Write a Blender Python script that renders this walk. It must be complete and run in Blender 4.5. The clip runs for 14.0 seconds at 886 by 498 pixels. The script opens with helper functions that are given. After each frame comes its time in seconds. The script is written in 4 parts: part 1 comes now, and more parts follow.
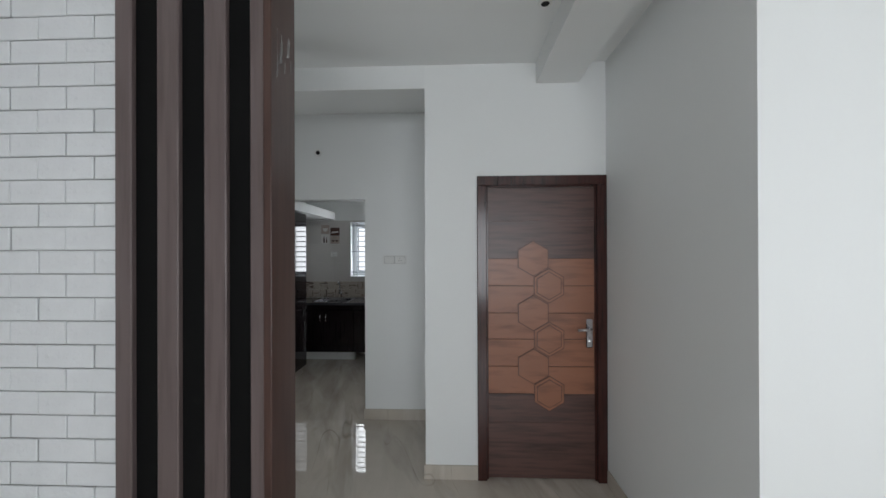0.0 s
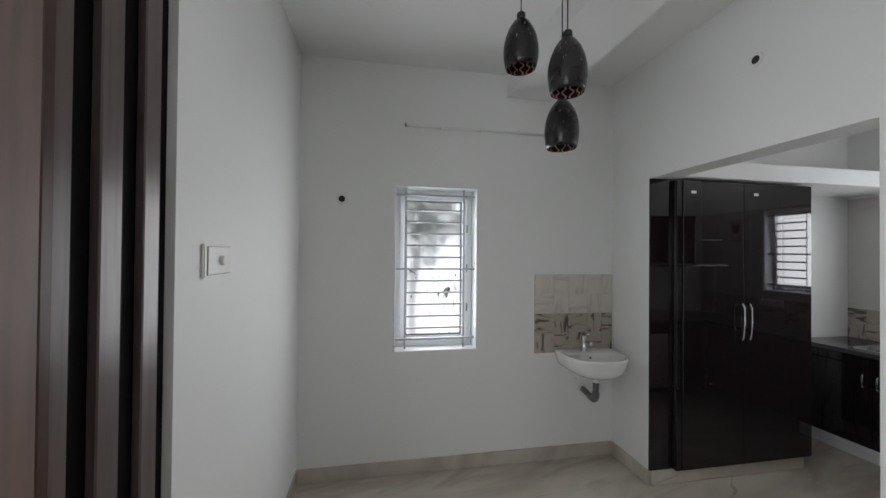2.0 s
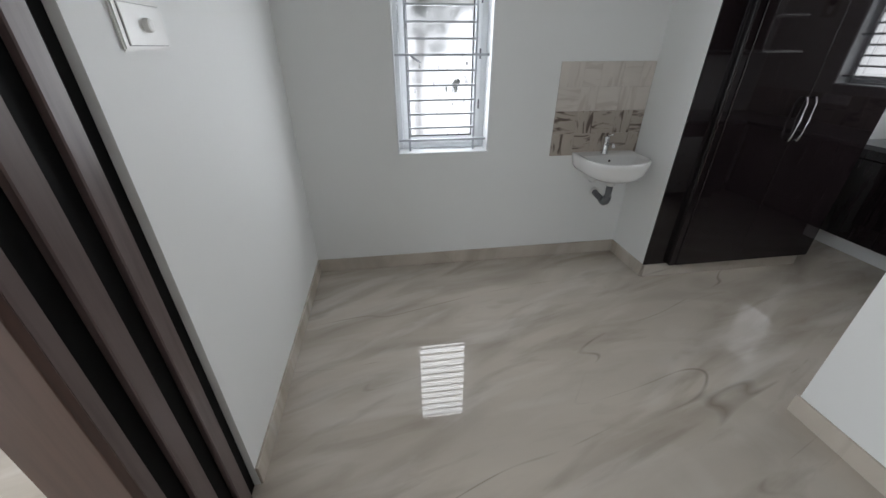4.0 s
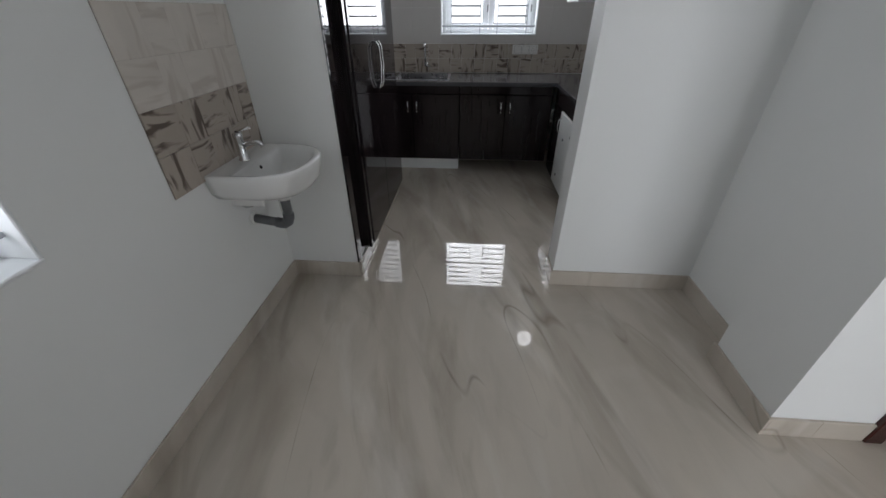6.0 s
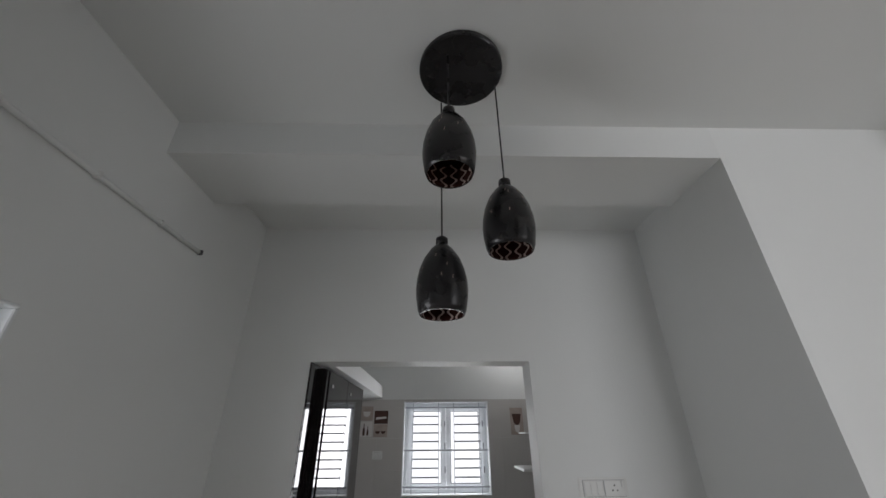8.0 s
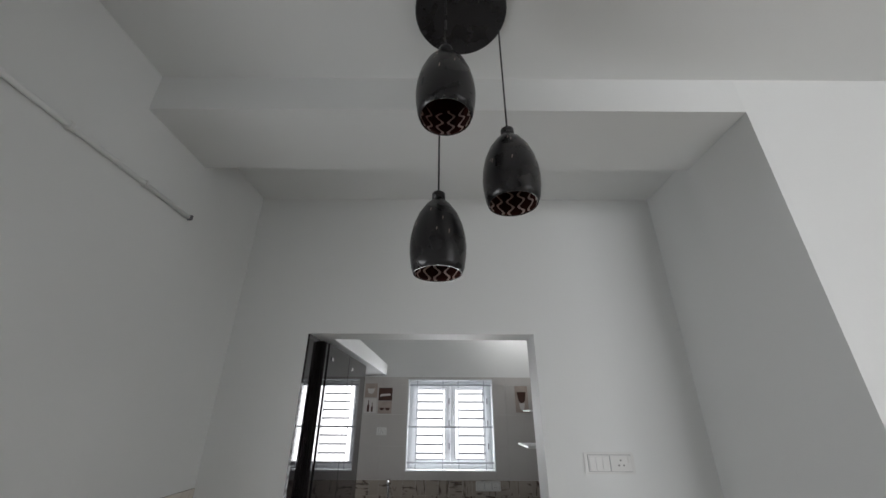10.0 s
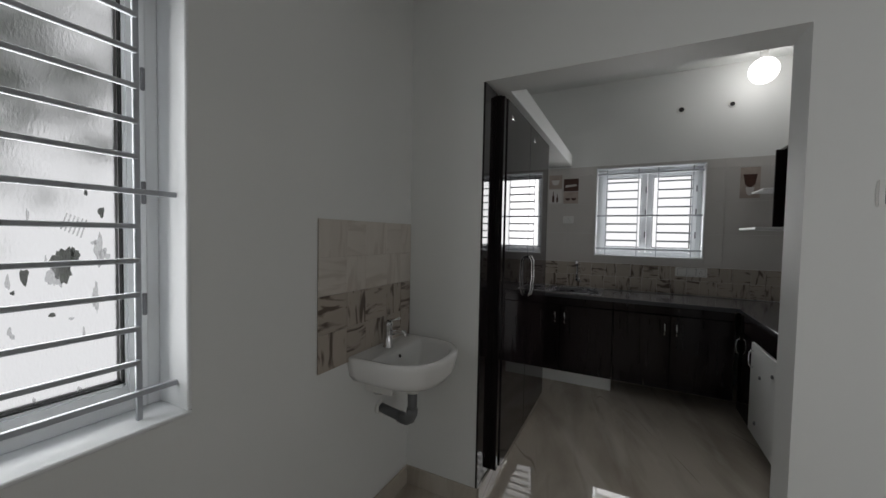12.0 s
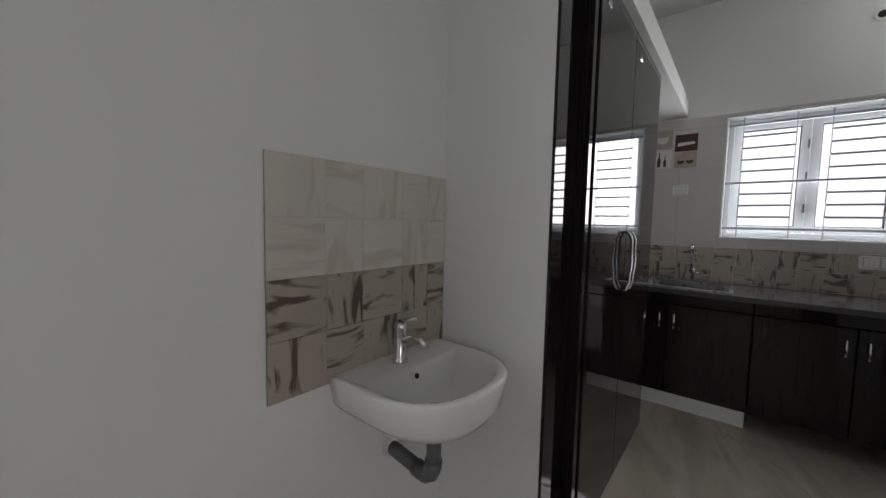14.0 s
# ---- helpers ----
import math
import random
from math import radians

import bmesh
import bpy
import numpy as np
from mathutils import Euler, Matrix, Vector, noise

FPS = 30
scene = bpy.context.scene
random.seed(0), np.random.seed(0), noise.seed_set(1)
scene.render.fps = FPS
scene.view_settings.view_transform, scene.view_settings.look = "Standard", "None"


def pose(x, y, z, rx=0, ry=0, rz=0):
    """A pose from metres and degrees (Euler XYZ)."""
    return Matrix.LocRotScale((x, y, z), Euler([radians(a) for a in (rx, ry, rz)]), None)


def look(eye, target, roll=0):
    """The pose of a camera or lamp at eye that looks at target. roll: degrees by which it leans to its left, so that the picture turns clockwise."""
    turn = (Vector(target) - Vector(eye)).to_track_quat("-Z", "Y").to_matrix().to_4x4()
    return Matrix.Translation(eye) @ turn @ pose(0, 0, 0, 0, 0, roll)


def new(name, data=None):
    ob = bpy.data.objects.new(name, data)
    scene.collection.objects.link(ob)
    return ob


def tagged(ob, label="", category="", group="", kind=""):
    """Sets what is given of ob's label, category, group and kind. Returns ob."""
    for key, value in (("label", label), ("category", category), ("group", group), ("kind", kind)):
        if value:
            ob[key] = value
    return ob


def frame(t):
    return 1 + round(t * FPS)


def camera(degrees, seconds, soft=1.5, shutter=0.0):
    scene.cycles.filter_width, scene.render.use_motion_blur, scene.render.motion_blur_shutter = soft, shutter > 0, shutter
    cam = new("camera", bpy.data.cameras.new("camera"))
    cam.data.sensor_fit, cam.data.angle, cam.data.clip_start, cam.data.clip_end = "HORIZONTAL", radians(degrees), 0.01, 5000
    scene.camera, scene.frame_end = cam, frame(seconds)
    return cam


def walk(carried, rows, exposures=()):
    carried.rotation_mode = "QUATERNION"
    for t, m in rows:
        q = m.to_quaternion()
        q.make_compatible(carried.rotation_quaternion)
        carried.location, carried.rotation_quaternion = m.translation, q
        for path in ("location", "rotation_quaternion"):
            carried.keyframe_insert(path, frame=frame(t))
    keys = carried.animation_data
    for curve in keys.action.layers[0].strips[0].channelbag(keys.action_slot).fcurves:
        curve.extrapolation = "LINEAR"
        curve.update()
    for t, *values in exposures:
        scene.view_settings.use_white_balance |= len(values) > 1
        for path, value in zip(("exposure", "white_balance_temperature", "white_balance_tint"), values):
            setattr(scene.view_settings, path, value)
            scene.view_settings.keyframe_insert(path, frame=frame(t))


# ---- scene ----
cam = camera(100.7, 14.0)
PATH = [
    (0, (-0.036, -0.361, 1.618), (-0.114, 1.637, 1.623), -0.2),
    (0.5, (0.036, 0.172, 1.612), (-0.382, 2.128, 1.610), 0.2),
    (0.7, (0.02, 0.350, 1.605), (-0.574, 2.260, 1.616), 0.0),
    (1.0, (0.090, 0.607, 1.597), (-0.996, 2.286, 1.616), 0.4),
    (1.2, (0.108, 0.769, 1.592), (-1.256, 2.232, 1.617), 0.6),
    (1.5, (0.113, 0.960, 1.583), (-1.562, 2.052, 1.594), 0.7),
    (2, (0.136, 1.267, 1.582), (-1.831, 1.630, 1.601), 0.5),
    (2.2, (0.190, 1.365, 1.580), (-1.806, 1.500, 1.601), 0.7),
    (4.3, (-0.142, 1.339, 1.458), (-1.765, 1.719, 0.352), 1.0),
    (4.5, (-0.284, 1.323, 1.429), (-1.845, 1.922, 0.331), 1.0),
    (5, (-0.72, 1.329, 1.422), (-1.931, 2.476, 0.319), 1.0),
    (5.5, (-1.12, 1.323, 1.383), (-1.853, 2.834, 0.297), 0.0),
    (6, (-1.44, 1.328, 1.394), (-1.567, 3.0, 0.304), -0.2),
    (6.5, (-1.547, 1.264, 1.459), (-1.545, 3.027, 0.515), -0.6),
    (7, (-1.532, 1.184, 1.603), (-1.5, 3.182, 1.536), -0.2),
    (7.5, (-1.482, 1.112, 1.72), (-1.442, 3.033, 2.273), -0.2),
    (7.7, (-1.456, 1.081, 1.755), (-1.414, 2.924, 2.531), -0.3),
    (9.8, (-1.394, 1.14, 1.776), (-1.385, 2.817, 2.866), 0.3),
    (10, (-1.4, 1.194, 1.728), (-1.399, 3.019, 2.546), 0.3),
    (10.5, (-1.421, 1.256, 1.583), (-1.436, 3.237, 1.858), 0.5),
    (11, (-1.455, 1.225, 1.477), (-1.468, 3.223, 1.554), 0.6),
    (11.5, (-1.435, 1.268, 1.431), (-1.688, 3.251, 1.479), 0.7),
    (12, (-1.449, 1.444, 1.365), (-2.354, 3.226, 1.29), 1.1),
    (12.5, (-1.586, 1.749, 1.282), (-2.797, 3.338, 1.18), 0.9),
    (13, (-1.682, 1.983, 1.212), (-2.991, 3.489, 1.084), 1.2),
    (13.5, (-1.694, 2.04, 1.209), (-3.025, 3.526, 1.065), 1.1),
    (14, (-1.655, 2.071, 1.265), (-2.905, 3.625, 1.117), 1.2),
]
P_DINING, P_KITCHEN, P_LIVING, P_EAST, SKYGLOW, SKYGLOW_N = 6.5, 11.0, 66.0, 16.0, 1.2, 1.6
EXPOSURES = [(0, 0.02, 6200, 9), (0.5, 0.60, 6250, 10), (1.0, 0.62, 6300, 10), (1.5, 0.36, 6350, 10), (2.2, 0.66, 6400, 11), (4.5, 0.85, 6250, 11), (5.5, 0.40, 6250, 12), (6.5, 0.55, 6250, 12),
             (7.0, -0.08, 6400, 12), (7.5, -0.08, 6450, 13), (10, 0.42, 6450, 12), (10.5, -0.12, 6500, 13), (11, -0.12, 6500, 14), (12, -0.28, 6600, 11), (12.5, -0.30, 6700, 12), (13.5, 0.32, 6600, 13), (14, 0.30, 6550, 13)]
walk(cam, [(t, look(eye, target, roll)) for t, eye, target, roll in PATH], EXPOSURES)

# ---- world and light ----
world = bpy.data.worlds.new("sky")
scene.world = world
world.use_nodes = True
wn = world.node_tree
sky = wn.nodes.new("ShaderNodeTexSky")
sky.sky_type = "NISHITA"
sky.sun_disc = False
sky.sun_elevation, sky.sun_rotation = radians(55), radians(200)
wn.nodes["Background"].inputs[1].default_value = 0.12
wn.links.new(sky.outputs[0], wn.nodes["Background"].inputs[0])
sun = new("sun", bpy.data.lights.new("sun", "SUN"))
sun.data.energy, sun.data.angle, sun.data.color = 1.0, radians(15), (1, 0.96, 0.9)
sun.matrix_world = look((2, -8, 12), (0, 0, 0))


def area(name, w, h, power, eye, target, color=(1, 1, 1)):
    li = bpy.data.lights.new(name, "AREA")
    li.shape, li.size, li.size_y, li.energy, li.color = "RECTANGLE", w, h, power, color
    ob = new(name, li)
    ob.matrix_world = look(eye, target)
    return ob


# daylight standing in the window openings, plus fill from an added, unseen east opening
LAMPC = (0.975, 0.99, 1.0)
area("daylight_dining", 0.44, 1.0, P_DINING, (-2.59, 1.709, 1.46), (0, 1.709, 1.40), LAMPC)
area("daylight_kitchen", 0.80, 0.76, P_KITCHEN, (-1.31, 5.62, 1.63), (-1.31, 3, 1.5), LAMPC)
area("daylight_living", 2.6, 1.9, P_LIVING, (0.5, -3.45, 1.5), (0.5, 2, 1.5), LAMPC)
area("daylight_east_fill", 1.6, 1.9, P_EAST, (3.45, -1.3, 1.4), (-1, -1.0, 1.4), LAMPC)
bulb_light = new("bulb_light", bpy.data.lights.new("bulb_light", "POINT"))
bulb_light.data.energy, bulb_light.data.shadow_soft_size = 1.6, 0.10
bulb_light.location = (-0.53, 5.26, 2.70)


# ---- materials ----
def mat(name, color, rough=0.5, metal=0.0, var=0.06, scale=6.0, bump=0.0, bscale=60.0, stretch=(1, 1, 1), spec=0.5, coat=0.0):
    m = bpy.data.materials.new(name)
    m.use_nodes = True
    t = m.node_tree
    b = t.nodes["Principled BSDF"]
    b.inputs["Roughness"].default_value = rough
    b.inputs["Metallic"].default_value = metal
    b.inputs["Specular IOR Level"].default_value = spec
    b.inputs["Coat Weight"].default_value = coat
    b.inputs["Coat Roughness"].default_value = 0.05
    co = t.nodes.new("ShaderNodeTexCoord")
    mp = t.nodes.new("ShaderNodeMapping")
    mp.inputs["Scale"].default_value = stretch
    t.links.new(co.outputs["Object"], mp.inputs[0])
    n = t.nodes.new("ShaderNodeTexNoise")
    n.inputs["Scale"].default_value, n.inputs["Detail"].default_value = scale, 6
    t.links.new(mp.outputs[0], n.inputs[0])
    mx = t.nodes.new("ShaderNodeMix")
    mx.data_type = "RGBA"
    mx.inputs[6].default_value = (*[c * (1 - var) for c in color], 1)
    mx.inputs[7].default_value = (*[min(1, c * (1 + var)) for c in color], 1)
    t.links.new(n.outputs[0], mx.inputs[0])
    t.links.new(mx.outputs[2], b.inputs["Base Color"])
    rr = t.nodes.new("ShaderNodeMapRange")
    rr.inputs[3].default_value, rr.inputs[4].default_value = rough * 0.8, min(1, rough * 1.2)
    t.links.new(n.outputs[0], rr.inputs[0])
    t.links.new(rr.outputs[0], b.inputs["Roughness"])
    if bump:
        n2 = t.nodes.new("ShaderNodeTexNoise")
        n2.inputs["Scale"].default_value, n2.inputs["Detail"].default_value = bscale, 4
        t.links.new(mp.outputs[0], n2.inputs[0])
        bp = t.nodes.new("ShaderNodeBump")
        bp.inputs["Strength"].default_value, bp.inputs["Distance"].default_value = bump, 0.003
        t.links.new(n2.outputs[0], bp.inputs["Height"])
        t.links.new(bp.outputs[0], b.inputs["Normal"])
    return m


def streaked(name, base, dark, stretch, scale, lo, hi, rough=0.3, piece=True, wave=0.0, detail=4.0):
    """Grain with darker streaks drawn out along one way, shifted from piece to piece."""
    m = mat(name, base, rough, var=0.12, scale=3.0, stretch=stretch)
    t = m.node_tree
    b = t.nodes["Principled BSDF"]
    mp = t.nodes["Mapping"]
    if piece:
        oi = t.nodes.new("ShaderNodeObjectInfo")
        ml = t.nodes.new("ShaderNodeMath")
        ml.operation = "MULTIPLY"
        ml.inputs[1].default_value = 37.0
        t.links.new(oi.outputs["Random"], ml.inputs[0])
        t.links.new(ml.outputs[0], mp.inputs["Location"])
    n = t.nodes.new("ShaderNodeTexNoise")
    n.inputs["Scale"].default_value, n.inputs["Detail"].default_value = scale, detail
    n.inputs["Distortion"].default_value = wave
    t.links.new(mp.outputs[0], n.inputs[0])
    r = t.nodes.new("ShaderNodeValToRGB")
    r.color_ramp.elements[0].position, r.color_ramp.elements[0].color = lo, (0, 0, 0, 1)
    r.color_ramp.elements[1].position, r.color_ramp.elements[1].color = hi, (1, 1, 1, 1)
    t.links.new(n.outputs[0], r.inputs[0])
    old = b.inputs["Base Color"].links[0].from_socket
    mx = t.nodes.new("ShaderNodeMix")
    mx.data_type = "RGBA"
    t.links.new(r.outputs[0], mx.inputs[0])
    t.links.new(old, mx.inputs[6])
    mx.inputs[7].default_value = (*dark, 1)
    t.links.new(mx.outputs[2], b.inputs["Base Color"])
    return m


WHITE = mat("white_wall_paint", (0.78, 0.79, 0.78), 0.6, var=0.02, scale=1.4, bump=0.12, bscale=35)
CEIL = mat("ceiling_paint", (0.76, 0.77, 0.76), 0.7, var=0.02, scale=1.2, bump=0.08, bscale=30)
LAM = mat("dark_gloss_laminate", (0.014, 0.010, 0.011), 0.035, var=0.25, scale=5, stretch=(6, 6, 0.6), spec=0.4)
LAM2 = mat("dark_laminate_edge", (0.010, 0.008, 0.008), 0.16, var=0.2)
STONE = mat("black_granite", (0.06, 0.06, 0.065), 0.13, var=0.6, scale=160)
FIN = streaked("brown_fin_laminate", (0.118, 0.09, 0.087), (0.08, 0.058, 0.055), (9, 9, 0.6), 6, 0.45, 0.75, rough=0.32)
ENDP = streaked("brown_veneer", (0.062, 0.032, 0.025), (0.036, 0.018, 0.014), (9, 9, 0.6), 6, 0.4, 0.75, rough=0.3)
CORE = mat("black_backing_gap_shade", (0.005, 0.005, 0.005), 0.6, spec=0.08)
CERAM = mat("white_ceramic", (0.80, 0.80, 0.79), 0.10, var=0.01)
CHROME = mat("chrome", (0.72, 0.72, 0.73), 0.12, metal=1.0, var=0.04, scale=20)
STEEL = mat("brushed_steel", (0.5, 0.5, 0.52), 0.28, metal=1.0, var=0.08, scale=12)
PVC = mat("grey_pvc", (0.12, 0.125, 0.13), 0.35, var=0.08)
PLASTIC = mat("white_plastic", (0.74, 0.74, 0.72), 0.3, var=0.02)
GREYP = mat("grey_plastic", (0.17, 0.17, 0.18), 0.35, var=0.05)
UPVC = mat("white_upvc", (0.8, 0.82, 0.83), 0.3, var=0.02)
BAR = mat("grey_painted_steel", (0.42, 0.44, 0.47), 0.4, var=0.1, scale=14)
SEAL = mat("black_rubber", (0.02, 0.02, 0.02), 0.6)
LAMPB = mat("black_enamel_shade", (0.012, 0.011, 0.012), 0.28, var=0.2, scale=18)
CUT_LIGHT = mat("cutwork_light_pale", (0.55, 0.43, 0.38), 0.4, var=0.15)
LIN = mat("maroon_shade_lining", (0.03, 0.008, 0.006), 0.7, spec=0.1)
DFRAME = streaked("dark_door_frame_wood", (0.05, 0.016, 0.013), (0.022, 0.008, 0.007), (10, 10, 0.7), 5, 0.45, 0.7, rough=0.16)
DARKW = streaked("dark_door_wood", (0.10, 0.05, 0.04), (0.042, 0.02, 0.017), (0.7, 8, 8), 5, 0.42, 0.72, rough=0.35)
MIDW = streaked("mid_door_wood", (0.27, 0.112, 0.062), (0.14, 0.056, 0.032), (0.9, 7, 5), 4, 0.5, 0.8, rough=0.35)
GROOVE = mat("door_groove", (0.085, 0.036, 0.024), 0.5)
TILE_H = streaked("wood_tile_flat_grain", (0.41, 0.36, 0.31), (0.11, 0.082, 0.065), (1, 1, 4.5), 6.5, 0.54, 0.65, rough=0.3, wave=0.8, detail=3)
TILE_V = streaked("wood_tile_upright_grain", (0.41, 0.36, 0.31), (0.11, 0.082, 0.065), (4.5, 4.5, 1), 6.5, 0.54, 0.65, rough=0.3, wave=0.8, detail=3)
PALE_H = streaked("pale_tile_flat_grain", (0.62, 0.575, 0.525), (0.53, 0.48, 0.43), (1, 1, 5), 4, 0.5, 0.62, rough=0.2, wave=0.6, detail=2)
PALE_V = streaked("pale_tile_upright_grain", (0.62, 0.575, 0.525), (0.53, 0.48, 0.43), (5, 5, 1), 4, 0.5, 0.62, rough=0.2, wave=0.6, detail=2)
GROUT = mat("tile_joint", (0.2, 0.17, 0.15), 0.8)
KTILE = mat("pale_kitchen_tile", (0.58, 0.56, 0.54), 0.18, var=0.04, scale=4)
PICA = mat("picture_tile_ground", (0.45, 0.38, 0.34), 0.25, var=0.35, scale=14)
PICB = mat("picture_tile_brown", (0.07, 0.03, 0.022), 0.3, var=0.5, scale=25)
PICW = mat("picture_tile_white", (0.7, 0.68, 0.66), 0.25, var=0.06)
BRICKW = mat("white_brick_cladding", (0.62, 0.63, 0.64), 0.6, var=0.17, scale=7, bump=1.0, bscale=50)
MORTAR = mat("grey_joint", (0.36, 0.36, 0.36), 0.8, var=0.1)
DIRT = mat("dirt_on_glass", (0.10, 0.11, 0.09), 0.9, var=0.5, scale=60)
SMEAR_MARK = mat("paint_smear_and_pale_mark", (0.42, 0.43, 0.43), 0.9, var=0.3, scale=60)
DIRT.node_tree.nodes["Principled BSDF"].inputs["Alpha"].default_value = 0.72
SMEAR_MARK.node_tree.nodes["Principled BSDF"].inputs["Alpha"].default_value = 0.30
LEAFM = mat("leaf", (0.06, 0.085, 0.05), 0.5, var=0.4)
BARK = mat("bark", (0.09, 0.07, 0.05), 0.8, var=0.3)
PAPER = mat("white_board", (0.72, 0.73, 0.72), 0.35, var=0.05, scale=5)
# near-black for the shade inside holes that are modelled as solid pieces
HOLE_SHADE = mat("hole_shade_black", (0.012, 0.01, 0.01), 0.7)


def marble(name, rough):
    m = mat(name, (0.52, 0.47, 0.405), rough, var=0.16, scale=1.8, stretch=(2.2, 0.5, 1))
    t = m.node_tree
    b = t.nodes["Principled BSDF"]
    co = t.nodes["Texture Coordinate"]
    src = b.inputs["Base Color"].links[0].from_socket
    # (stretch, low, high, colour, amount): soft streaks, then thin cracks where low is None
    for stretch, lo, hi, col, amt in (((2.6, 0.75, 1), 0.46, 0.72, (0.33, 0.285, 0.235), 0.75), ((3.8, 0.9, 1), 0.52, 0.70, (0.63, 0.595, 0.545), 0.6),
                                      ((6.0, 1.2, 1), 0.54, 0.72, (0.30, 0.255, 0.205), 0.5), ((2.2, 0.42, 1), None, 0.0045, (0.17, 0.14, 0.11), 0.6)):
        mp = t.nodes.new("ShaderNodeMapping")
        mp.vector_type = "TEXTURE"
        mp.inputs["Rotation"].default_value = (0, 0, radians(17))
        mp.inputs["Scale"].default_value = [1 / c for c in stretch]
        t.links.new(co.outputs["Object"], mp.inputs[0])
        n = t.nodes.new("ShaderNodeTexNoise")
        n.inputs["Scale"].default_value, n.inputs["Detail"].default_value, n.inputs["Distortion"].default_value = 1.0, 6 if lo else 1.6, 1.1 if lo else 0.2
        t.links.new(mp.outputs[0], n.inputs[0])
        r = t.nodes.new("ShaderNodeMapRange")
        if lo:
            t.links.new(n.outputs[0], r.inputs[0])
            r.inputs[1].default_value, r.inputs[2].default_value = lo, hi
            r.inputs[3].default_value, r.inputs[4].default_value = 0.0, amt
        else:
            s1 = t.nodes.new("ShaderNodeMath")
            s1.operation = "SUBTRACT"
            s1.inputs[1].default_value = 0.5
            t.links.new(n.outputs[0], s1.inputs[0])
            s2 = t.nodes.new("ShaderNodeMath")
            s2.operation = "ABSOLUTE"
            t.links.new(s1.outputs[0], s2.inputs[0])
            t.links.new(s2.outputs[0], r.inputs[0])
            r.inputs[1].default_value, r.inputs[2].default_value = 0.0, hi
            r.inputs[3].default_value, r.inputs[4].default_value = amt, 0.0
        fac = r.outputs[0]
        if lo is None:
            g = t.nodes.new("ShaderNodeTexNoise")
            g.inputs["Scale"].default_value = 2.2
            t.links.new(co.outputs["Object"], g.inputs[0])
            gr = t.nodes.new("ShaderNodeMapRange")
            gr.inputs[1].default_value, gr.inputs[2].default_value = 0.47, 0.60
            t.links.new(g.outputs[0], gr.inputs[0])
            ml = t.nodes.new("ShaderNodeMath")
            ml.operation = "MULTIPLY"
            t.links.new(fac, ml.inputs[0])
            t.links.new(gr.outputs[0], ml.inputs[1])
            fac = ml.outputs[0]
        mx = t.nodes.new("ShaderNodeMix")
        mx.data_type = "RGBA"
        t.links.new(fac, mx.inputs[0])
        t.links.new(src, mx.inputs[6])
        mx.inputs[7].default_value = (*col, 1)
        src = mx.outputs[2]
    t.links.new(src, b.inputs["Base Color"])
    return m


MARBLE = marble("polished_marble_tile", 0.02)


def emitter(name, color, power):
    m = bpy.data.materials.new(name)
    m.use_nodes = True
    t = m.node_tree
    t.nodes.remove(t.nodes["Principled BSDF"])
    e = t.nodes.new("ShaderNodeEmission")
    e.inputs[0].default_value, e.inputs[1].default_value = (*color, 1), power
    t.links.new(e.outputs[0], t.nodes["Material Output"].inputs[0])
    return m


GLOW = emitter("overcast_glow", (0.95, 0.97, 1.0), SKYGLOW)
GLOW_N = emitter("overcast_glow_north", (0.96, 0.97, 1.0), SKYGLOW_N)
BULB = emitter("lit_bulb", (1.0, 0.99, 0.97), 5.0)


def glass(name, rough):
    m = bpy.data.materials.new(name)
    m.use_nodes = True
    b = m.node_tree.nodes["Principled BSDF"]
    b.inputs["Transmission Weight"].default_value, b.inputs["Roughness"].default_value = 1.0, rough
    b.inputs["IOR"].default_value = 1.2
    t = m.node_tree
    n = t.nodes.new("ShaderNodeTexNoise")
    n.inputs["Scale"].default_value, n.inputs["Detail"].default_value = 70, 3
    bp = t.nodes.new("ShaderNodeBump")
    bp.inputs["Strength"].default_value, bp.inputs["Distance"].default_value = 0.5, 0.004
    t.links.new(n.outputs[0], bp.inputs["Height"])
    t.links.new(bp.outputs[0], b.inputs["Normal"])
    return m


FROST = glass("frosted_glass", 0.36)


# ---- building helpers ----
def mesh_of(bm, name, material, smooth=False):
    bmesh.ops.recalc_face_normals(bm, faces=bm.faces[:])
    me = bpy.data.meshes.new(name)
    bm.to_mesh(me)
    bm.free()
    me.materials.append(material)
    if smooth:
        for p in me.polygons:
            p.use_smooth = True
    return me


def part(name, bm, material, parent=None, label="", smooth=False):
    ob = new(name, mesh_of(bm, name, material, smooth))
    if parent is not None:
        ob.parent = parent
    if label:
        ob["label"] = label
    return ob


def thing(name, x=0, y=0, z=0, rz=0, label="", category="", group="", kind=""):
    e = new(name)
    e.empty_display_size = 0.05
    e.matrix_basis = pose(x, y, z, 0, 0, rz)
    return tagged(e, label, category, group, kind)


def add_box(bm, x0, x1, y0, y1, z0, z1, bevel=0.0, seg=1):
    r = bmesh.ops.create_cube(bm, size=1, matrix=Matrix.LocRotScale(((x0 + x1) / 2, (y0 + y1) / 2, (z0 + z1) / 2), None, (abs(x1 - x0), abs(y1 - y0), abs(z1 - z0))))
    if bevel:
        es = list({e for v in r["verts"] for e in v.link_edges})
        bmesh.ops.bevel(bm, geom=es, offset=bevel, segments=seg, affect="EDGES", clamp_overlap=True)
    return bm


def box(x0, x1, y0, y1, z0, z1, bevel=0.0, seg=1):
    return add_box(bmesh.new(), x0, x1, y0, y1, z0, z1, bevel, seg)


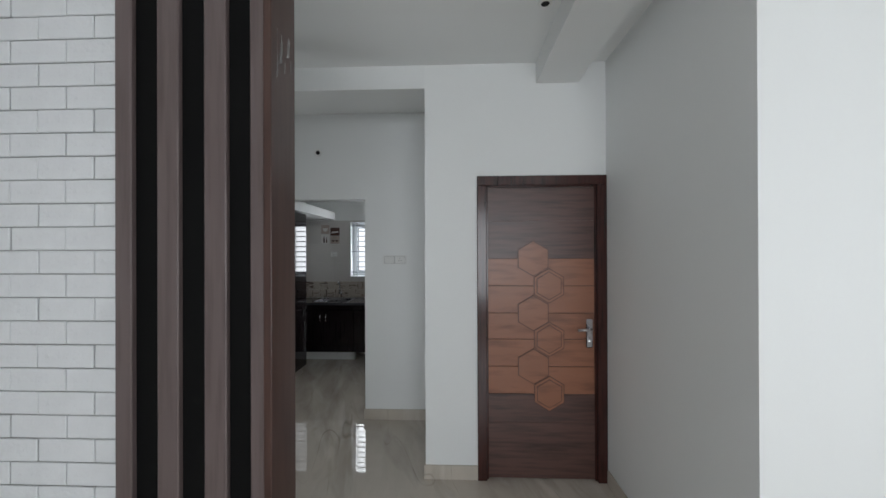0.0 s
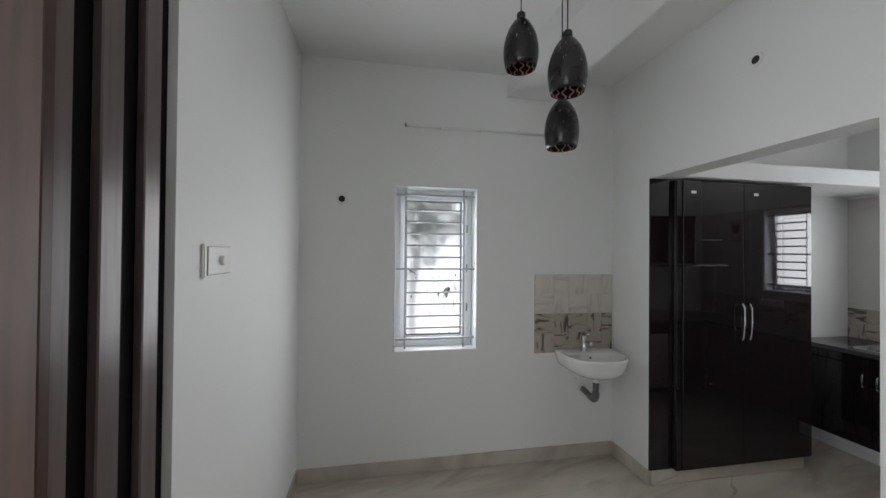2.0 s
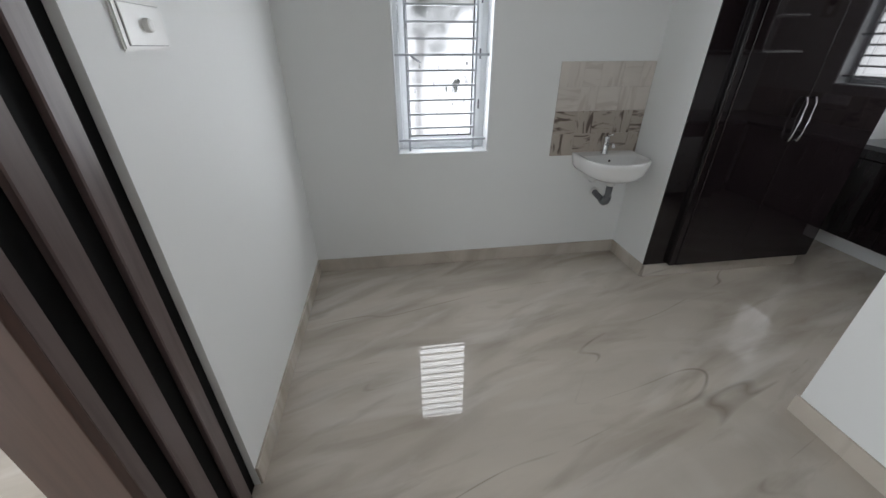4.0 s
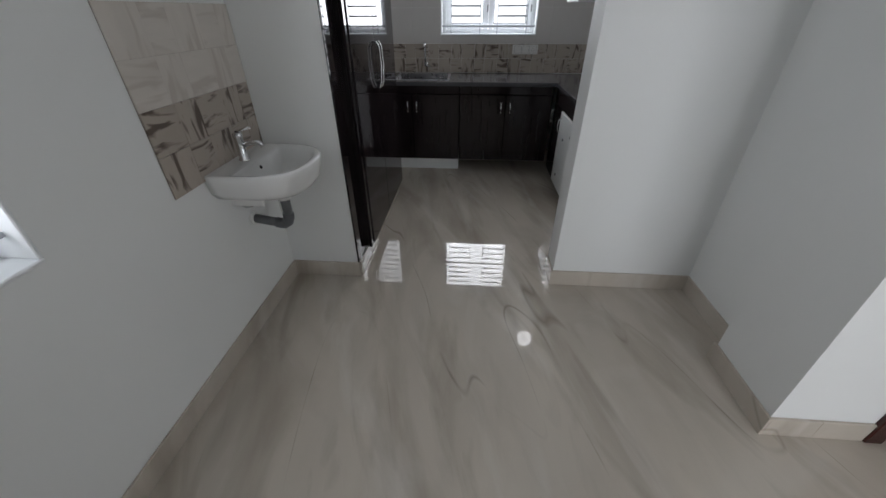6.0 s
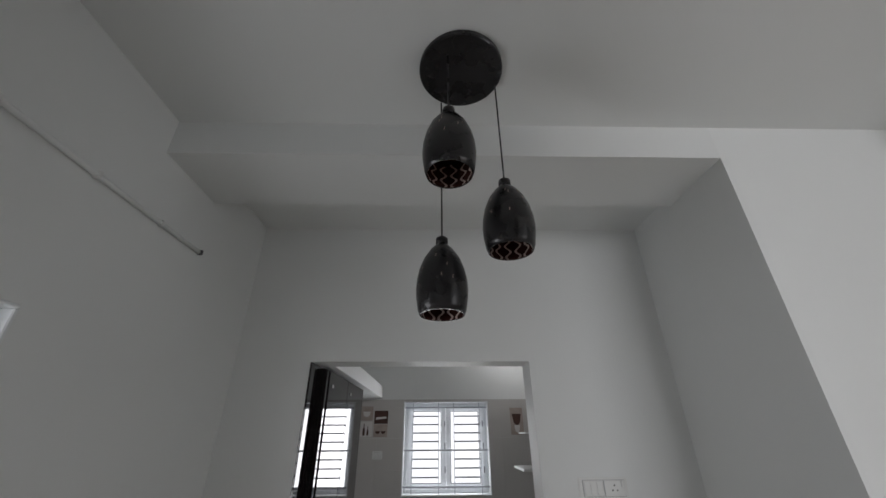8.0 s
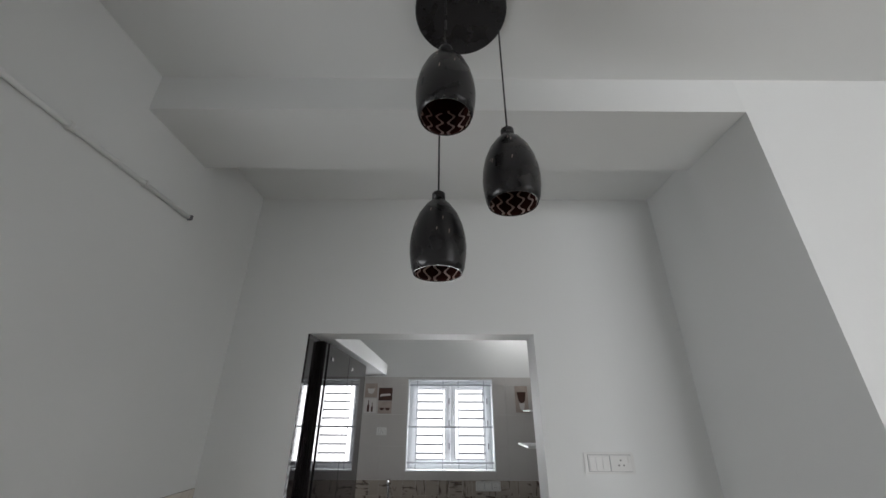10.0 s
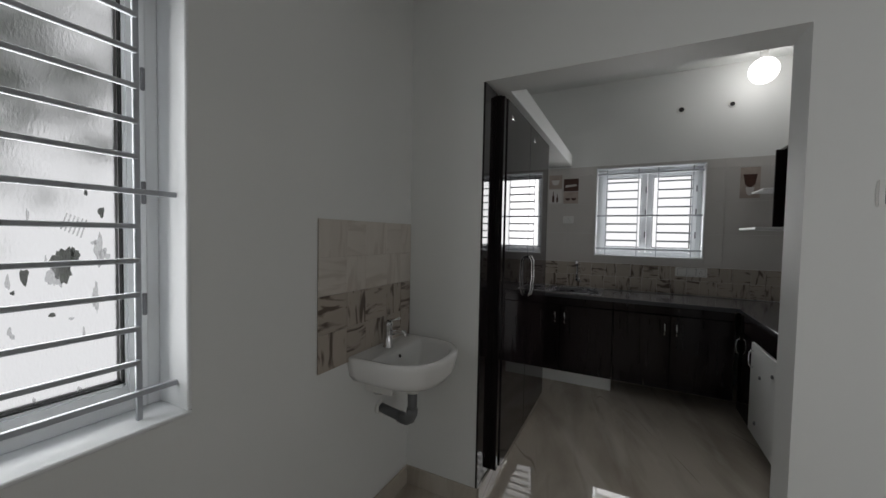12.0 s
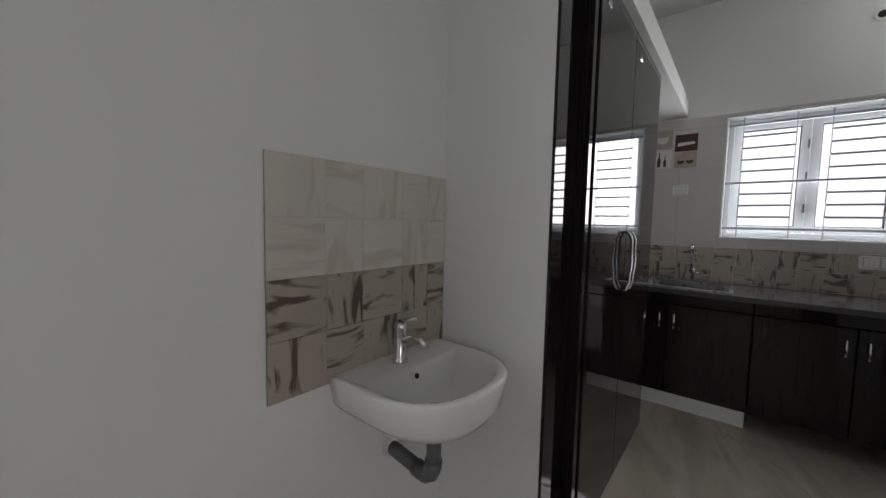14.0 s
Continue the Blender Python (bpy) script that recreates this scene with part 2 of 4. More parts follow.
def lathe(profile, n=32, bm=None, m=None):
    """Turn (radius, height) pairs about z."""
    bm = bm or bmesh.new()
    m = m or Matrix()
    rings = []
    for r, z in profile:
        rings.append([bm.verts.new(m @ Vector((r * math.cos(2 * math.pi * k / n), r * math.sin(2 * math.pi * k / n), z))) for k in range(n)])
    for a, b in zip(rings, rings[1:]):
        for k in range(n):
            bm.faces.new((a[k], a[(k + 1) % n], b[(k + 1) % n], b[k]))
    for ring in (rings[0], rings[-1]):
        bm.faces.new(ring)
    return bm


def tube(points, radius, n=10, bm=None):
    """A round bar along a line of points."""
    bm = bm or bmesh.new()
    pts = [Vector(p) for p in points]
    rings = []
    for i, p in enumerate(pts):
        d = (pts[min(i + 1, len(pts) - 1)] - pts[max(i - 1, 0)]).normalized()
        q = d.to_track_quat("Z", "Y")
        rings.append([bm.verts.new(p + q @ Vector((radius * math.cos(2 * math.pi * k / n), radius * math.sin(2 * math.pi * k / n), 0))) for k in range(n)])
    for a, b in zip(rings, rings[1:]):
        for k in range(n):
            bm.faces.new((a[k], a[(k + 1) % n], b[(k + 1) % n], b[k]))
    bm.faces.new(rings[0])
    bm.faces.new(rings[-1])
    return bm


def prism(pts, depth, bm=None):
    """Extrude an outline in the xz plane from y = 0 to y = -depth."""
    bm = bm or bmesh.new()
    a = [bm.verts.new((x, 0, z)) for x, z in pts]
    b = [bm.verts.new((x, -depth, z)) for x, z in pts]
    bm.faces.new(a)
    bm.faces.new(b)
    n = len(pts)
    for k in range(n):
        bm.faces.new((a[k], a[(k + 1) % n], b[(k + 1) % n], b[k]))
    return bm


def holed_wall(name, axis, at, thick, u0, u1, v0, v1, holes, material, label):
    """A wall across axis from at to at + thick, with openings (u0, u1, v0, v1) cut through it."""
    us = sorted({u0, u1, *[h[0] for h in holes], *[h[1] for h in holes]})
    vs = sorted({v0, v1, *[h[2] for h in holes], *[h[3] for h in holes]})

    def solid(i, j):
        if i < 0 or j < 0 or i >= len(us) - 1 or j >= len(vs) - 1:
            return False
        cu, cv = (us[i] + us[i + 1]) / 2, (vs[j] + vs[j + 1]) / 2
        return not any(h[0] < cu < h[1] and h[2] < cv < h[3] for h in holes)

    bm = bmesh.new()
    made = {}

    def vert(i, j, s):
        if (i, j, s) not in made:
            w = at + thick * s
            made[i, j, s] = bm.verts.new((w, us[i], vs[j]) if axis == "x" else (us[i], w, vs[j]))
        return made[i, j, s]

    for i in range(len(us) - 1):
        for j in range(len(vs) - 1):
            if not solid(i, j):
                continue
            for s in (0, 1):
                bm.faces.new((vert(i, j, s), vert(i + 1, j, s), vert(i + 1, j + 1, s), vert(i, j + 1, s)))
            for di, dj, a, b in ((-1, 0, (0, 0), (0, 1)), (1, 0, (1, 0), (1, 1)), (0, -1, (0, 0), (1, 0)), (0, 1, (0, 1), (1, 1))):
                if not solid(i + di, j + dj):
                    p, q = (i + a[0], j + a[1]), (i + b[0], j + b[1])
                    bm.faces.new((vert(*p, 0), vert(*q, 0), vert(*q, 1), vert(*p, 1)))
    ob = part(name, bm, material)
    return tagged(ob, label, "wall", kind="structure")


def slab(name, x0, x1, y0, y1, z0, z1, material, label, category, bevel=0.0):
    return tagged(part(name, box(x0, x1, y0, y1, z0, z1, bevel), material), label, category, kind="structure")


# ---- plan: main faces ----
XW = -2.505     # window wall
YK = 3.13       # wall with the kitchen opening
TK = 0.17
YF = 5.535      # kitchen end wall
YD = 2.237      # wall with the door
YS = 0.755       # wall with the screen, dining side
ZC = 2.93       # ceiling
XL, XR = -3.6, 3.5
YB = -3.5
WIN = (1.40, 2.018, 0.862, 2.065)
KWIN = (-1.775, -0.842, 1.187, 2.078)

slab("floor", XL - 0.2, XR + 0.2, YB - 0.2, YF + 0.2, -0.1, 0, MARBLE, "polished beige marble-look tiled floor with brown veins", "floor")
slab("ceiling", XL - 0.2, XR + 0.2, YB - 0.2, YF + 0.2, ZC, ZC + 0.12, CEIL, "plain white painted ceiling", "ceiling")
holed_wall("wall_west", "x", XW, -0.23, 0.64, YF + 0.2, 0, ZC, [WIN], WHITE, "white painted wall with a small barred window")
holed_wall("wall_kitchen_opening", "y", YK, TK, XW, 0.1, 0, ZC, [(-2.10, -0.922, -1, 2.108)], WHITE, "white painted wall with an opening into the kitchen")
holed_wall("wall_kitchen_end", "y", YF, 0.2, XW, 0.1, 0, ZC, [KWIN], WHITE, "white kitchen end wall with a barred window")
slab("wall_kitchen_east", -0.05, 0.15, YK + TK, YF, 0, ZC, WHITE, "white painted kitchen side wall", "wall")
slab("wall_dining_east", -0.145, 0.0, 2.60, YK, 0, ZC, WHITE, "white painted wall beside the opening", "wall")
holed_wall("wall_door", "y", YD, 0.363, -0.265, 1.2, 0, ZC, [(0.15, 0.953, -1, 2.09)], WHITE, "white painted wall around the wooden door")
slab("beam_dining", XW, -0.265, YD, 2.60, 2.765, ZC, CEIL, "white ceiling beam across the dining space", "beam")
slab("beam_living", 0.52, 0.81, YB, YD, 2.785, ZC, CEIL, "white ceiling beam ending at the door wall", "beam")
slab("wall_grey", 1.0, 1.2, 0.945, YD, 0, ZC, WHITE, "white painted wall beside the door", "wall")
slab("wall_bright", 1.2, XR, 0.945, 1.145, 0, ZC, WHITE, "white painted living room wall", "wall")
slab("wall_south_dining", XW, -0.93, 0.66, YS, 0, ZC, WHITE, "white painted wall beside the slatted screen", "wall")
slab("wall_living_west", XL - 0.2, XL, YB, 0.64, 0, ZC, WHITE, "plain white living room wall", "wall")
slab("wall_living_northwest", XL, XW - 0.23, 0.64, 0.76, 0, ZC, WHITE, "plain white living room wall", "wall")
holed_wall("wall_living_south", "y", YB, -0.2, XL, XR, 0, ZC, [(-0.9, 1.9, 0.5, 2.5)], WHITE, "white living room wall with a wide window opening")
# unseen; its opening is added to let fill light in
holed_wall("wall_living_east", "x", XR, 0.2, YB, 0.945, 0, ZC, [(-2.2, -0.4, 0.3, 2.4)], WHITE, "unseen white living room wall with an added opening for light")
# added slab, never seen, that shuts outside light from the doorway
slab("door_backing", 0.05, 1.1, 2.62, 2.7, 0, 2.4, WHITE, "unseen backing that closes the doorway", "wall")

SK = 0.10


def skirting(x0, x1, y0, y1):
    tagged(part("baseboard", box(x0, x1, y0, y1, 0, SK, 0.002), MARBLE), "polished beige marble-look skirting tile", "baseboard", kind="structure")


skirting(XW, XW + 0.012, YS, YK)
skirting(XW + 0.012, -2.090, YK - 0.012, YK)
skirting(-0.934, -0.145, YK - 0.012, YK)
skirting(-0.934, -0.922, YK, YK + TK)
skirting(-0.157, -0.145, 2.612, YK - 0.012)
skirting(-0.277, -0.157, 2.600, 2.612)
skirting(-0.277, -0.265, YD - 0.012, 2.60)
skirting(-0.265, 0.103, YD - 0.012, YD)
skirting(XW + 0.012, -0.93, YS, YS + 0.012)
skirting(0.988, 1.0, 0.945, YD - 0.03)
skirting(0.988, XR, 0.933, 0.945)

# distance outside the windows and beyond the added east opening
for nm, b in (("backdrop_west", box(-5.4, -5.35, -1.5, 5.5, -1.5, 6)), ("backdrop_north", box(-6, 4, 8.5, 8.55, -1.5, 6)),
              ("backdrop_south", box(-4, 5, -6.6, -6.55, -1, 6)), ("backdrop_east", box(6.5, 6.55, -6, 3, -1, 6))):
    tagged(part(nm, b, GLOW_N if nm == "backdrop_north" else GLOW), "bright overcast haze outside the window", "backdrop", kind="structure")



# ---- windows ----
def barred_window(name, x, y, z, rz, w, h, casements, uprights, bars, spans, stubs, label, hb=0.0065, ub=0.007):
    """uPVC window set deep in its opening with a steel grille in front: local x along, y outwards, z up."""
    th = thing(name, x, y, z, rz, label, "window", kind="structure")
    lin = 0.012
    # plastered sill and lining
    part("window_sill", box(0, w, -0.004, 0.19, 0, lin, 0.003), UPVC, th)
    part("lining", box(0, lin, -0.003, 0.19, lin, h - lin, 0.003), UPVC, th)
    part("lining", box(w - lin, w, -0.003, 0.19, lin, h - lin, 0.003), UPVC, th)
    part("lining", box(0, w, -0.003, 0.19, h - lin, h, 0.003), UPVC, th)
    a, b, f = 0.045, h - 0.045, 0.05
    # fixed frame
    bm = bmesh.new()
    add_box(bm, lin, a, 0.13, 0.185, lin, h - lin, 0.003)
    add_box(bm, w - a, w - lin, 0.13, 0.185, lin, h - lin, 0.003)
    add_box(bm, a, w - a, 0.13, 0.185, lin, a, 0.003)
    add_box(bm, a, w - a, 0.13, 0.185, b, h - lin, 0.003)
    part("window_frame", bm, UPVC, th)
    cw = (w - 2 * a) / casements
    for c in range(casements):
        c0, c1 = a + c * cw + 0.002, a + (c + 1) * cw - 0.002
        bm = bmesh.new()
        add_box(bm, c0, c0 + f, 0.115, 0.165, a + 0.002, b - 0.002, 0.006, 2)
        add_box(bm, c1 - f, c1, 0.115, 0.165, a + 0.002, b - 0.002, 0.006, 2)
        add_box(bm, c0 + f, c1 - f, 0.115, 0.165, a + 0.002, a + f, 0.006, 2)
        add_box(bm, c0 + f, c1 - f, 0.115, 0.165, b - f, b - 0.002, 0.006, 2)
        cs = part("casement", bm, UPVC, th)
        bm = bmesh.new()
        for q in ((c0 + f, c0 + f + 0.004, a + f, b - f), (c1 - f - 0.004, c1 - f, a + f, b - f), (c0 + f, c1 - f, a + f, a + f + 0.004), (c0 + f, c1 - f, b - f - 0.004, b - f)):
            add_box(bm, q[0], q[1], 0.125, 0.16, q[2], q[3])
        part("rubber_seal", bm, SEAL, cs)
        pane = part("pane", box(c0 + f + 0.004, c1 - f - 0.004, 0.138, 0.143, a + f + 0.004, b - f - 0.004), FROST, cs, "frosted glass pane")
        pane.visible_shadow = False
        for zz in (0.25, 0.5, 0.75):
            part("hinge", box(c1 - 0.014, c1 - 0.004, 0.108, 0.1165, h * zz - 0.03, h * zz + 0.03, 0.002), GREYP, cs)
    # grille
    gd = 0.055
    for u in uprights:
        part("upright_bar", box(u - ub, u + ub, gd - 0.003, gd + 0.005, lin, h - lin, 0.0015), BAR, th)
    for v in bars:
        for s0, s1 in spans:
            part("cross_bar", box(s0, s1, gd - 0.014, gd - 0.003, v - hb, v + hb, 0.0015), BAR, th)
    for v in stubs:
        part("cross_bar", box(lin, w - lin, gd - 0.0145, gd - 0.0025, v - hb - 0.0005, v + hb + 0.0005, 0.0015), BAR, th)
    return th


w1 = barred_window("window_1", XW, WIN[0], WIN[2], 90, WIN[1] - WIN[0], WIN[3] - WIN[2], 1, (0.085, 0.522),
                   [0.165 + 0.0865 * k for k in range(11) if k != 5], [(0.085, 0.522)], (0.085, 0.165 + 0.0865 * 5, 1.14),
                   "white framed frosted window with grey steel bars and dirty glass")
w2 = barred_window("window_2", KWIN[0], YF, KWIN[2], 0, KWIN[1] - KWIN[0], KWIN[3] - KWIN[2], 2, (0.10, 0.385, 0.555, 0.84),
                   [0.16 + 0.083 * k for k in range(8) if k != 3], [(0.10, 0.385), (0.555, 0.84)], (0.075, 0.16 + 0.083 * 3, 0.83),
                   "white framed double kitchen window with thin steel bars", 0.008, 0.004)


# smears and splashes on the dining pane
rng = random.Random(5)


def splash(u, v, ru, rv, material, n=30, jag=0.16):
    pts = []
    for k in range(n):
        a = 2 * math.pi * k / n
        r = 1 + rng.uniform(-jag, jag) + 0.18 * math.sin(3 * a + u * 90)
        pts.append((u + ru * r * math.cos(a), v + rv * r * math.sin(a)))
    bm = prism(pts, 0.0008)
    bmesh.ops.translate(bm, verts=bm.verts[:], vec=(0, 0.1372, 0))
    part("splash", bm, material, w1)


splash(0.408, 0.415, 0.020, 0.040, DIRT)
splash(0.430, 0.435, 0.008, 0.020, DIRT)
splash(0.392, 0.39, 0.012, 0.022, SMEAR_MARK)
part("window_stay", tube([(0.105, 0.10, 0.60), (0.135, 0.09, 0.578), (0.175, 0.085, 0.552)], 0.006, 8), GREYP, w1, "grey window stay", smooth=True)
for k in range(6):
    u = 0.405 + 0.007 * k
    bm = prism([(u, 0.50 - 0.004 * k), (u + 0.003, 0.50 - 0.004 * k), (u + 0.014, 0.538 - 0.003 * k), (u + 0.012, 0.54 - 0.003 * k)], 0.0008)
    bmesh.ops.translate(bm, verts=bm.verts[:], vec=(0, 0.1372, 0))
    part("scratch", bm, SMEAR_MARK, w1)
for k in range(26):
    splash(rng.uniform(0.12, 0.50), rng.uniform(0.10, 0.62), rng.uniform(0.002, 0.007), rng.uniform(0.003, 0.018), rng.choice((SMEAR_MARK, SMEAR_MARK, DIRT)), 14)
splash(0.475, 0.45, 0.008, 0.04, SMEAR_MARK)
splash(0.468, 0.33, 0.006, 0.035, SMEAR_MARK)


# shrub outside the dining window, seen through the frosted glass
def shrub():
    th = thing("shrub", -3.25, 1.60, -0.1, 0, "dark green leafy shrub outside the frosted window", "shrub")
    bm = tube([(0, 0, 0), (0.03, 0.02, 0.6), (-0.02, 0, 1.2), (0.02, 0.05, 1.7)], 0.03, 8)
    part("trunk", bm, BARK, th)
    bm = bmesh.new()
    r = random.Random(3)
    for k in range(800):
        c = Vector((r.gauss(0, 0.12), r.gauss(0.08, 0.30), r.gauss(1.98, 0.20)))
        q = Euler((r.uniform(0, 6.3), r.uniform(0, 6.3), r.uniform(0, 6.3))).to_quaternion()
        s = r.uniform(0.03, 0.06)
        bm.faces.new([bm.verts.new(c + q @ Vector(p) * s) for p in ((-1, 0, 0), (0, -0.4, 0.1), (1, 0, 0), (0, 0.4, 0.1))])
    part("crown", bm, LEAFM, th)


shrub()


# ---- slatted screen and brick cladding ----
def screen():
    th = thing("slatted_screen", -0.74, 0.70, 0, 0, "tall dark brown slatted wooden screen at the wall end", "screen")
    X, Y = -0.74, 0.70
    # black boards put the shade of the deep slat gaps into colour
    part("backing", box(-0.984 - X, -0.56 - X, 0.640 - Y, 0.657 - Y, 0, ZC), CORE, th, "black backing board standing for gap shade")
    part("core", box(-0.928 - X, -0.56 - X, 0.657 - Y, 0.732 - Y, 0, ZC), CORE, th, "black backing board standing for gap shade")
    part("end_panel", box(-0.560 - X, -0.537 - X, 0.61 - Y, 0.756 - Y, 0, ZC, 0.002), ENDP, th, "brown veneered end panel")
    for a, b in ((-0.986, -0.938), (-0.865, -0.804), (-0.732, -0.669), (-0.602, -0.561)):
        part("slat", box(a - X, b - X, 0.62 - Y, 0.640 - Y, 0, ZC, 0.003), FIN, th)
    for a, b in ((-0.865, -0.804), (-0.732, -0.669), (-0.602, -0.561)):
        part("slat", box(a - X, b - X, 0.732 - Y, 0.752 - Y, 0, ZC, 0.003), FIN, th)
    # small thin pale marks high on the end panel
    for v, z, w, h in ((0.645, 2.13, 0.006, 0.030), (0.668, 2.19, 0.010, 0.045), (0.690, 2.15, 0.004, 0.020), (0.712, 2.22, 0.012, 0.035), (0.728, 2.17, 0.005, 0.024)):
        bm = prism([(v - w, z - h), (v + w * 0.4, z - h * 0.8), (v + w, z + h * 0.5), (v + w * 0.2, z + h), (v - w * 0.5, z + h * 0.2)], 0.0006)
        bmesh.ops.transform(bm, matrix=Matrix.Rotation(math.pi / 2, 4, "Z"), verts=bm.verts[:])
        bmesh.ops.translate(bm, verts=bm.verts[:], vec=(-0.5370 - X, -Y, 0))
        part("pale_mark", bm, SMEAR_MARK, th, "thin pale mark")


screen()


# ---- wooden door ----
def door():
    th = thing("door_1", 0.5515, YD, 0, 0, "closed brown wooden door with carved hexagons and dark frame", "door", kind="structure")
    X = 0.5515
    a, b, h, f = 0.103 - X, 1.0 - X, 2.135, 0.066
    part("jamb", box(a, a + f, -0.02, 0.09, 0, h - f, 0.004), DFRAME, th)
    part("jamb", box(b - f, b - 0.001, -0.02, 0.09, 0, h - f, 0.004), DFRAME, th)
    part("head", box(a, b - 0.001, -0.021, 0.09, h - f, h, 0.004), DFRAME, th)
    part("rebate", box(a + f, a + f + 0.012, 0.005, 0.02, 0, h - f, 0.002), DFRAME, th)
    part("rebate", box(b - f - 0.012, b - f, 0.005, 0.02, 0, h - f, 0.002), DFRAME, th)
    part("rebate", box(a + f, b - f, 0.005, 0.02, h - f - 0.012, h - f, 0.002), DFRAME, th)
    l0, l1 = a + f + 0.012, b - f - 0.012
    leaf = part("leaf_core", box(l0, l1, 0.024, 0.056, 0.006, h - f - 0.012), GROOVE, th)
    cuts = [0.008, 0.20, 0.40, 0.6, 0.795, 0.987, 1.171, 1.363, 1.555, 1.82, h - f - 0.013]
    for i, (z0, z1) in enumerate(zip(cuts, cuts[1:])):
        dark = z1 <= 0.61 or z0 >= 1.55
        g = 0.0005 if dark else 0.002
        part("panel_board", box(l0, l1, 0.016, 0.024, z0 + g, z1 - g, 0.0 if dark else 0.0012), DARKW if dark else MIDW, leaf)
    zs = (1.555, 1.363, 1.171, 0.987, 0.795, 0.605)
    for i, z in enumerate(zs):
        cx = (0.497 if i % 2 == 0 else 0.607) - X
        for r, d, m in ((0.127, 0.004, GROOVE), (0.1205, 0.0075, MIDW)) if i % 2 == 0 else ((0.125, 0.003, GROOVE), (0.119, 0.006, MIDW), (0.102, 0.0065, GROOVE), (0.096, 0.010, MIDW)):
            bm = prism([(cx + r * math.sin(k * math.pi / 3) * 0.97, z + r * math.cos(k * math.pi / 3)) for k in range(6)], d)
            bmesh.ops.translate(bm, verts=bm.verts[:], vec=(0, 0.016, 0))
            part("hexagon" if m is MIDW else "hexagon_groove", bm, m, leaf)
    hx = 0.886 - X
    hd = part("handle_plate", box(hx - 0.022, hx + 0.022, 0.008, 0.016, 0.93, 1.13, 0.006, 2), STEEL, th, "brushed steel handle plate")
    part("lever", tube([(hx, 0.008, 1.065), (hx, -0.035, 1.065), (hx - 0.012, -0.045, 1.065), (hx - 0.095, -0.045, 1.062)], 0.009, 10), STEEL, hd, smooth=True)
    part("key_cylinder", lathe([(0.010, 0), (0.010, 0.006), (0.004, 0.007)], 16, m=Matrix.Translation((hx, 0.008, 0.975)) @ Matrix.Rotation(math.pi / 2, 4, "X")), CHROME, hd)


door()


# ---- pendant lamp ----
def pendant():
    cx, cy = -1.346, 1.969
    th = thing("pendant_lamp", cx, cy, ZC, 0, "black pendant lamp with three pierced egg-shaped shades", "lamp")
    part("canopy", lathe([(0.145, 0), (0.147, -0.004), (0.147, -0.020), (0.143, -0.025), (0.01, -0.026)], 48), LAMPB, th, "round black ceiling plate")
    prof = [(0.065, 0.0), (0.0705, 0.016), (0.0755, 0.05), (0.077, 0.075), (0.075, 0.105), (0.068, 0.14), (0.055, 0.175), (0.036, 0.205), (0.020, 0.222), (0.014, 0.228)]

    def rad(z):
        for (r0, z0), (r1, z1) in zip(prof, prof[1:]):
            if z0 <= z <= z1:
                return r0 + (r1 - r0) * (z - z0) / (z1 - z0)
        return prof[-1][0]

    for i, (x, y, zb) in enumerate(((-1.395, 1.893, 2.398), (-1.217, 2.018, 2.226), (-1.413, 2.100, 2.062))):
        dx, dy, dz = x - cx, y - cy, zb - ZC
        part("cord", tube([(dx, dy, -0.025), (dx, dy, dz + 0.24)], 0.0028, 8), LAMPB, th)
        n = 40
        bm = bmesh.new()
        loops = []
        for r, z in prof + [(r - 0.003, z) for r, z in reversed(prof)]:
            loops.append([bm.verts.new((dx + r * math.cos(2 * math.pi * k / n), dy + r * math.sin(2 * math.pi * k / n), dz + z)) for k in range(n)])
        for a, b in zip(loops, loops[1:] + loops[:1]):
            for k in range(n):
                bm.faces.new((a[k], a[(k + 1) % n], b[(k + 1) % n], b[k]))
        sh = part("shade", bm, LAMPB, th, "black pierced metal shade", smooth=True)
        part("socket_cap", lathe([(0.013, 0.224), (0.019, 0.226), (0.019, 0.246), (0.012, 0.252), (0.005, 0.256)], 20, m=Matrix.Translation((dx, dy, dz))), LAMPB, sh, smooth=True)
        bm = bmesh.new()
        loops = []
        inner = [(rad(z) - 0.0034, z) for z in (0.001, 0.016, 0.035, 0.05, 0.075, 0.105, 0.14, 0.175, 0.205)]
        for r, z in inner + [(r - 0.0008, z) for r, z in reversed(inner)]:
            loops.append([bm.verts.new((dx + r * math.cos(2 * math.pi * k / n), dy + r * math.sin(2 * math.pi * k / n), dz + z)) for k in range(n)])
        for a, b in zip(loops, loops[1:] + loops[:1]):
            for k in range(n):
                bm.faces.new((a[k], a[(k + 1) % n], b[(k + 1) % n], b[k]))
        part("lining", bm, LIN, sh, "dark maroon inside of the shade", smooth=True)
        # light through the cutwork painted pale: wavy bands round the inside, small slits outside
        bm = bmesh.new()

        def strip(pts, wd, off):
            prev = None
            for a, z in pts:
                r = rad(z) + off
                da = wd / r
                cur = [bm.verts.new((dx + r * math.cos(a + s), dy + r * math.sin(a + s), dz + z)) for s in (-da, da)]
                if prev:
                    bm.faces.new((prev[0], prev[1], cur[1], cur[0]))
                prev = cur
        m = 14
        for k in range(m):
            a0 = 2 * math.pi * (k + 0.3 * i) / m
            sg = 1 if k % 2 else -1
            top = (0.085, 0.080, 0.075)[i] + 0.008 * (k % 3 == 0)
            strip([(a0 + sg * 0.12 * math.sin(2 * math.pi * z / 0.04), z) for z in [0.002 + (top - 0.002) * j / 16 for j in range(17)]], 0.0036, -0.0048)
        for k in range(26):
            a0 = rng.uniform(0, 6.28)
            z0 = rng.uniform(0.085, 0.18)
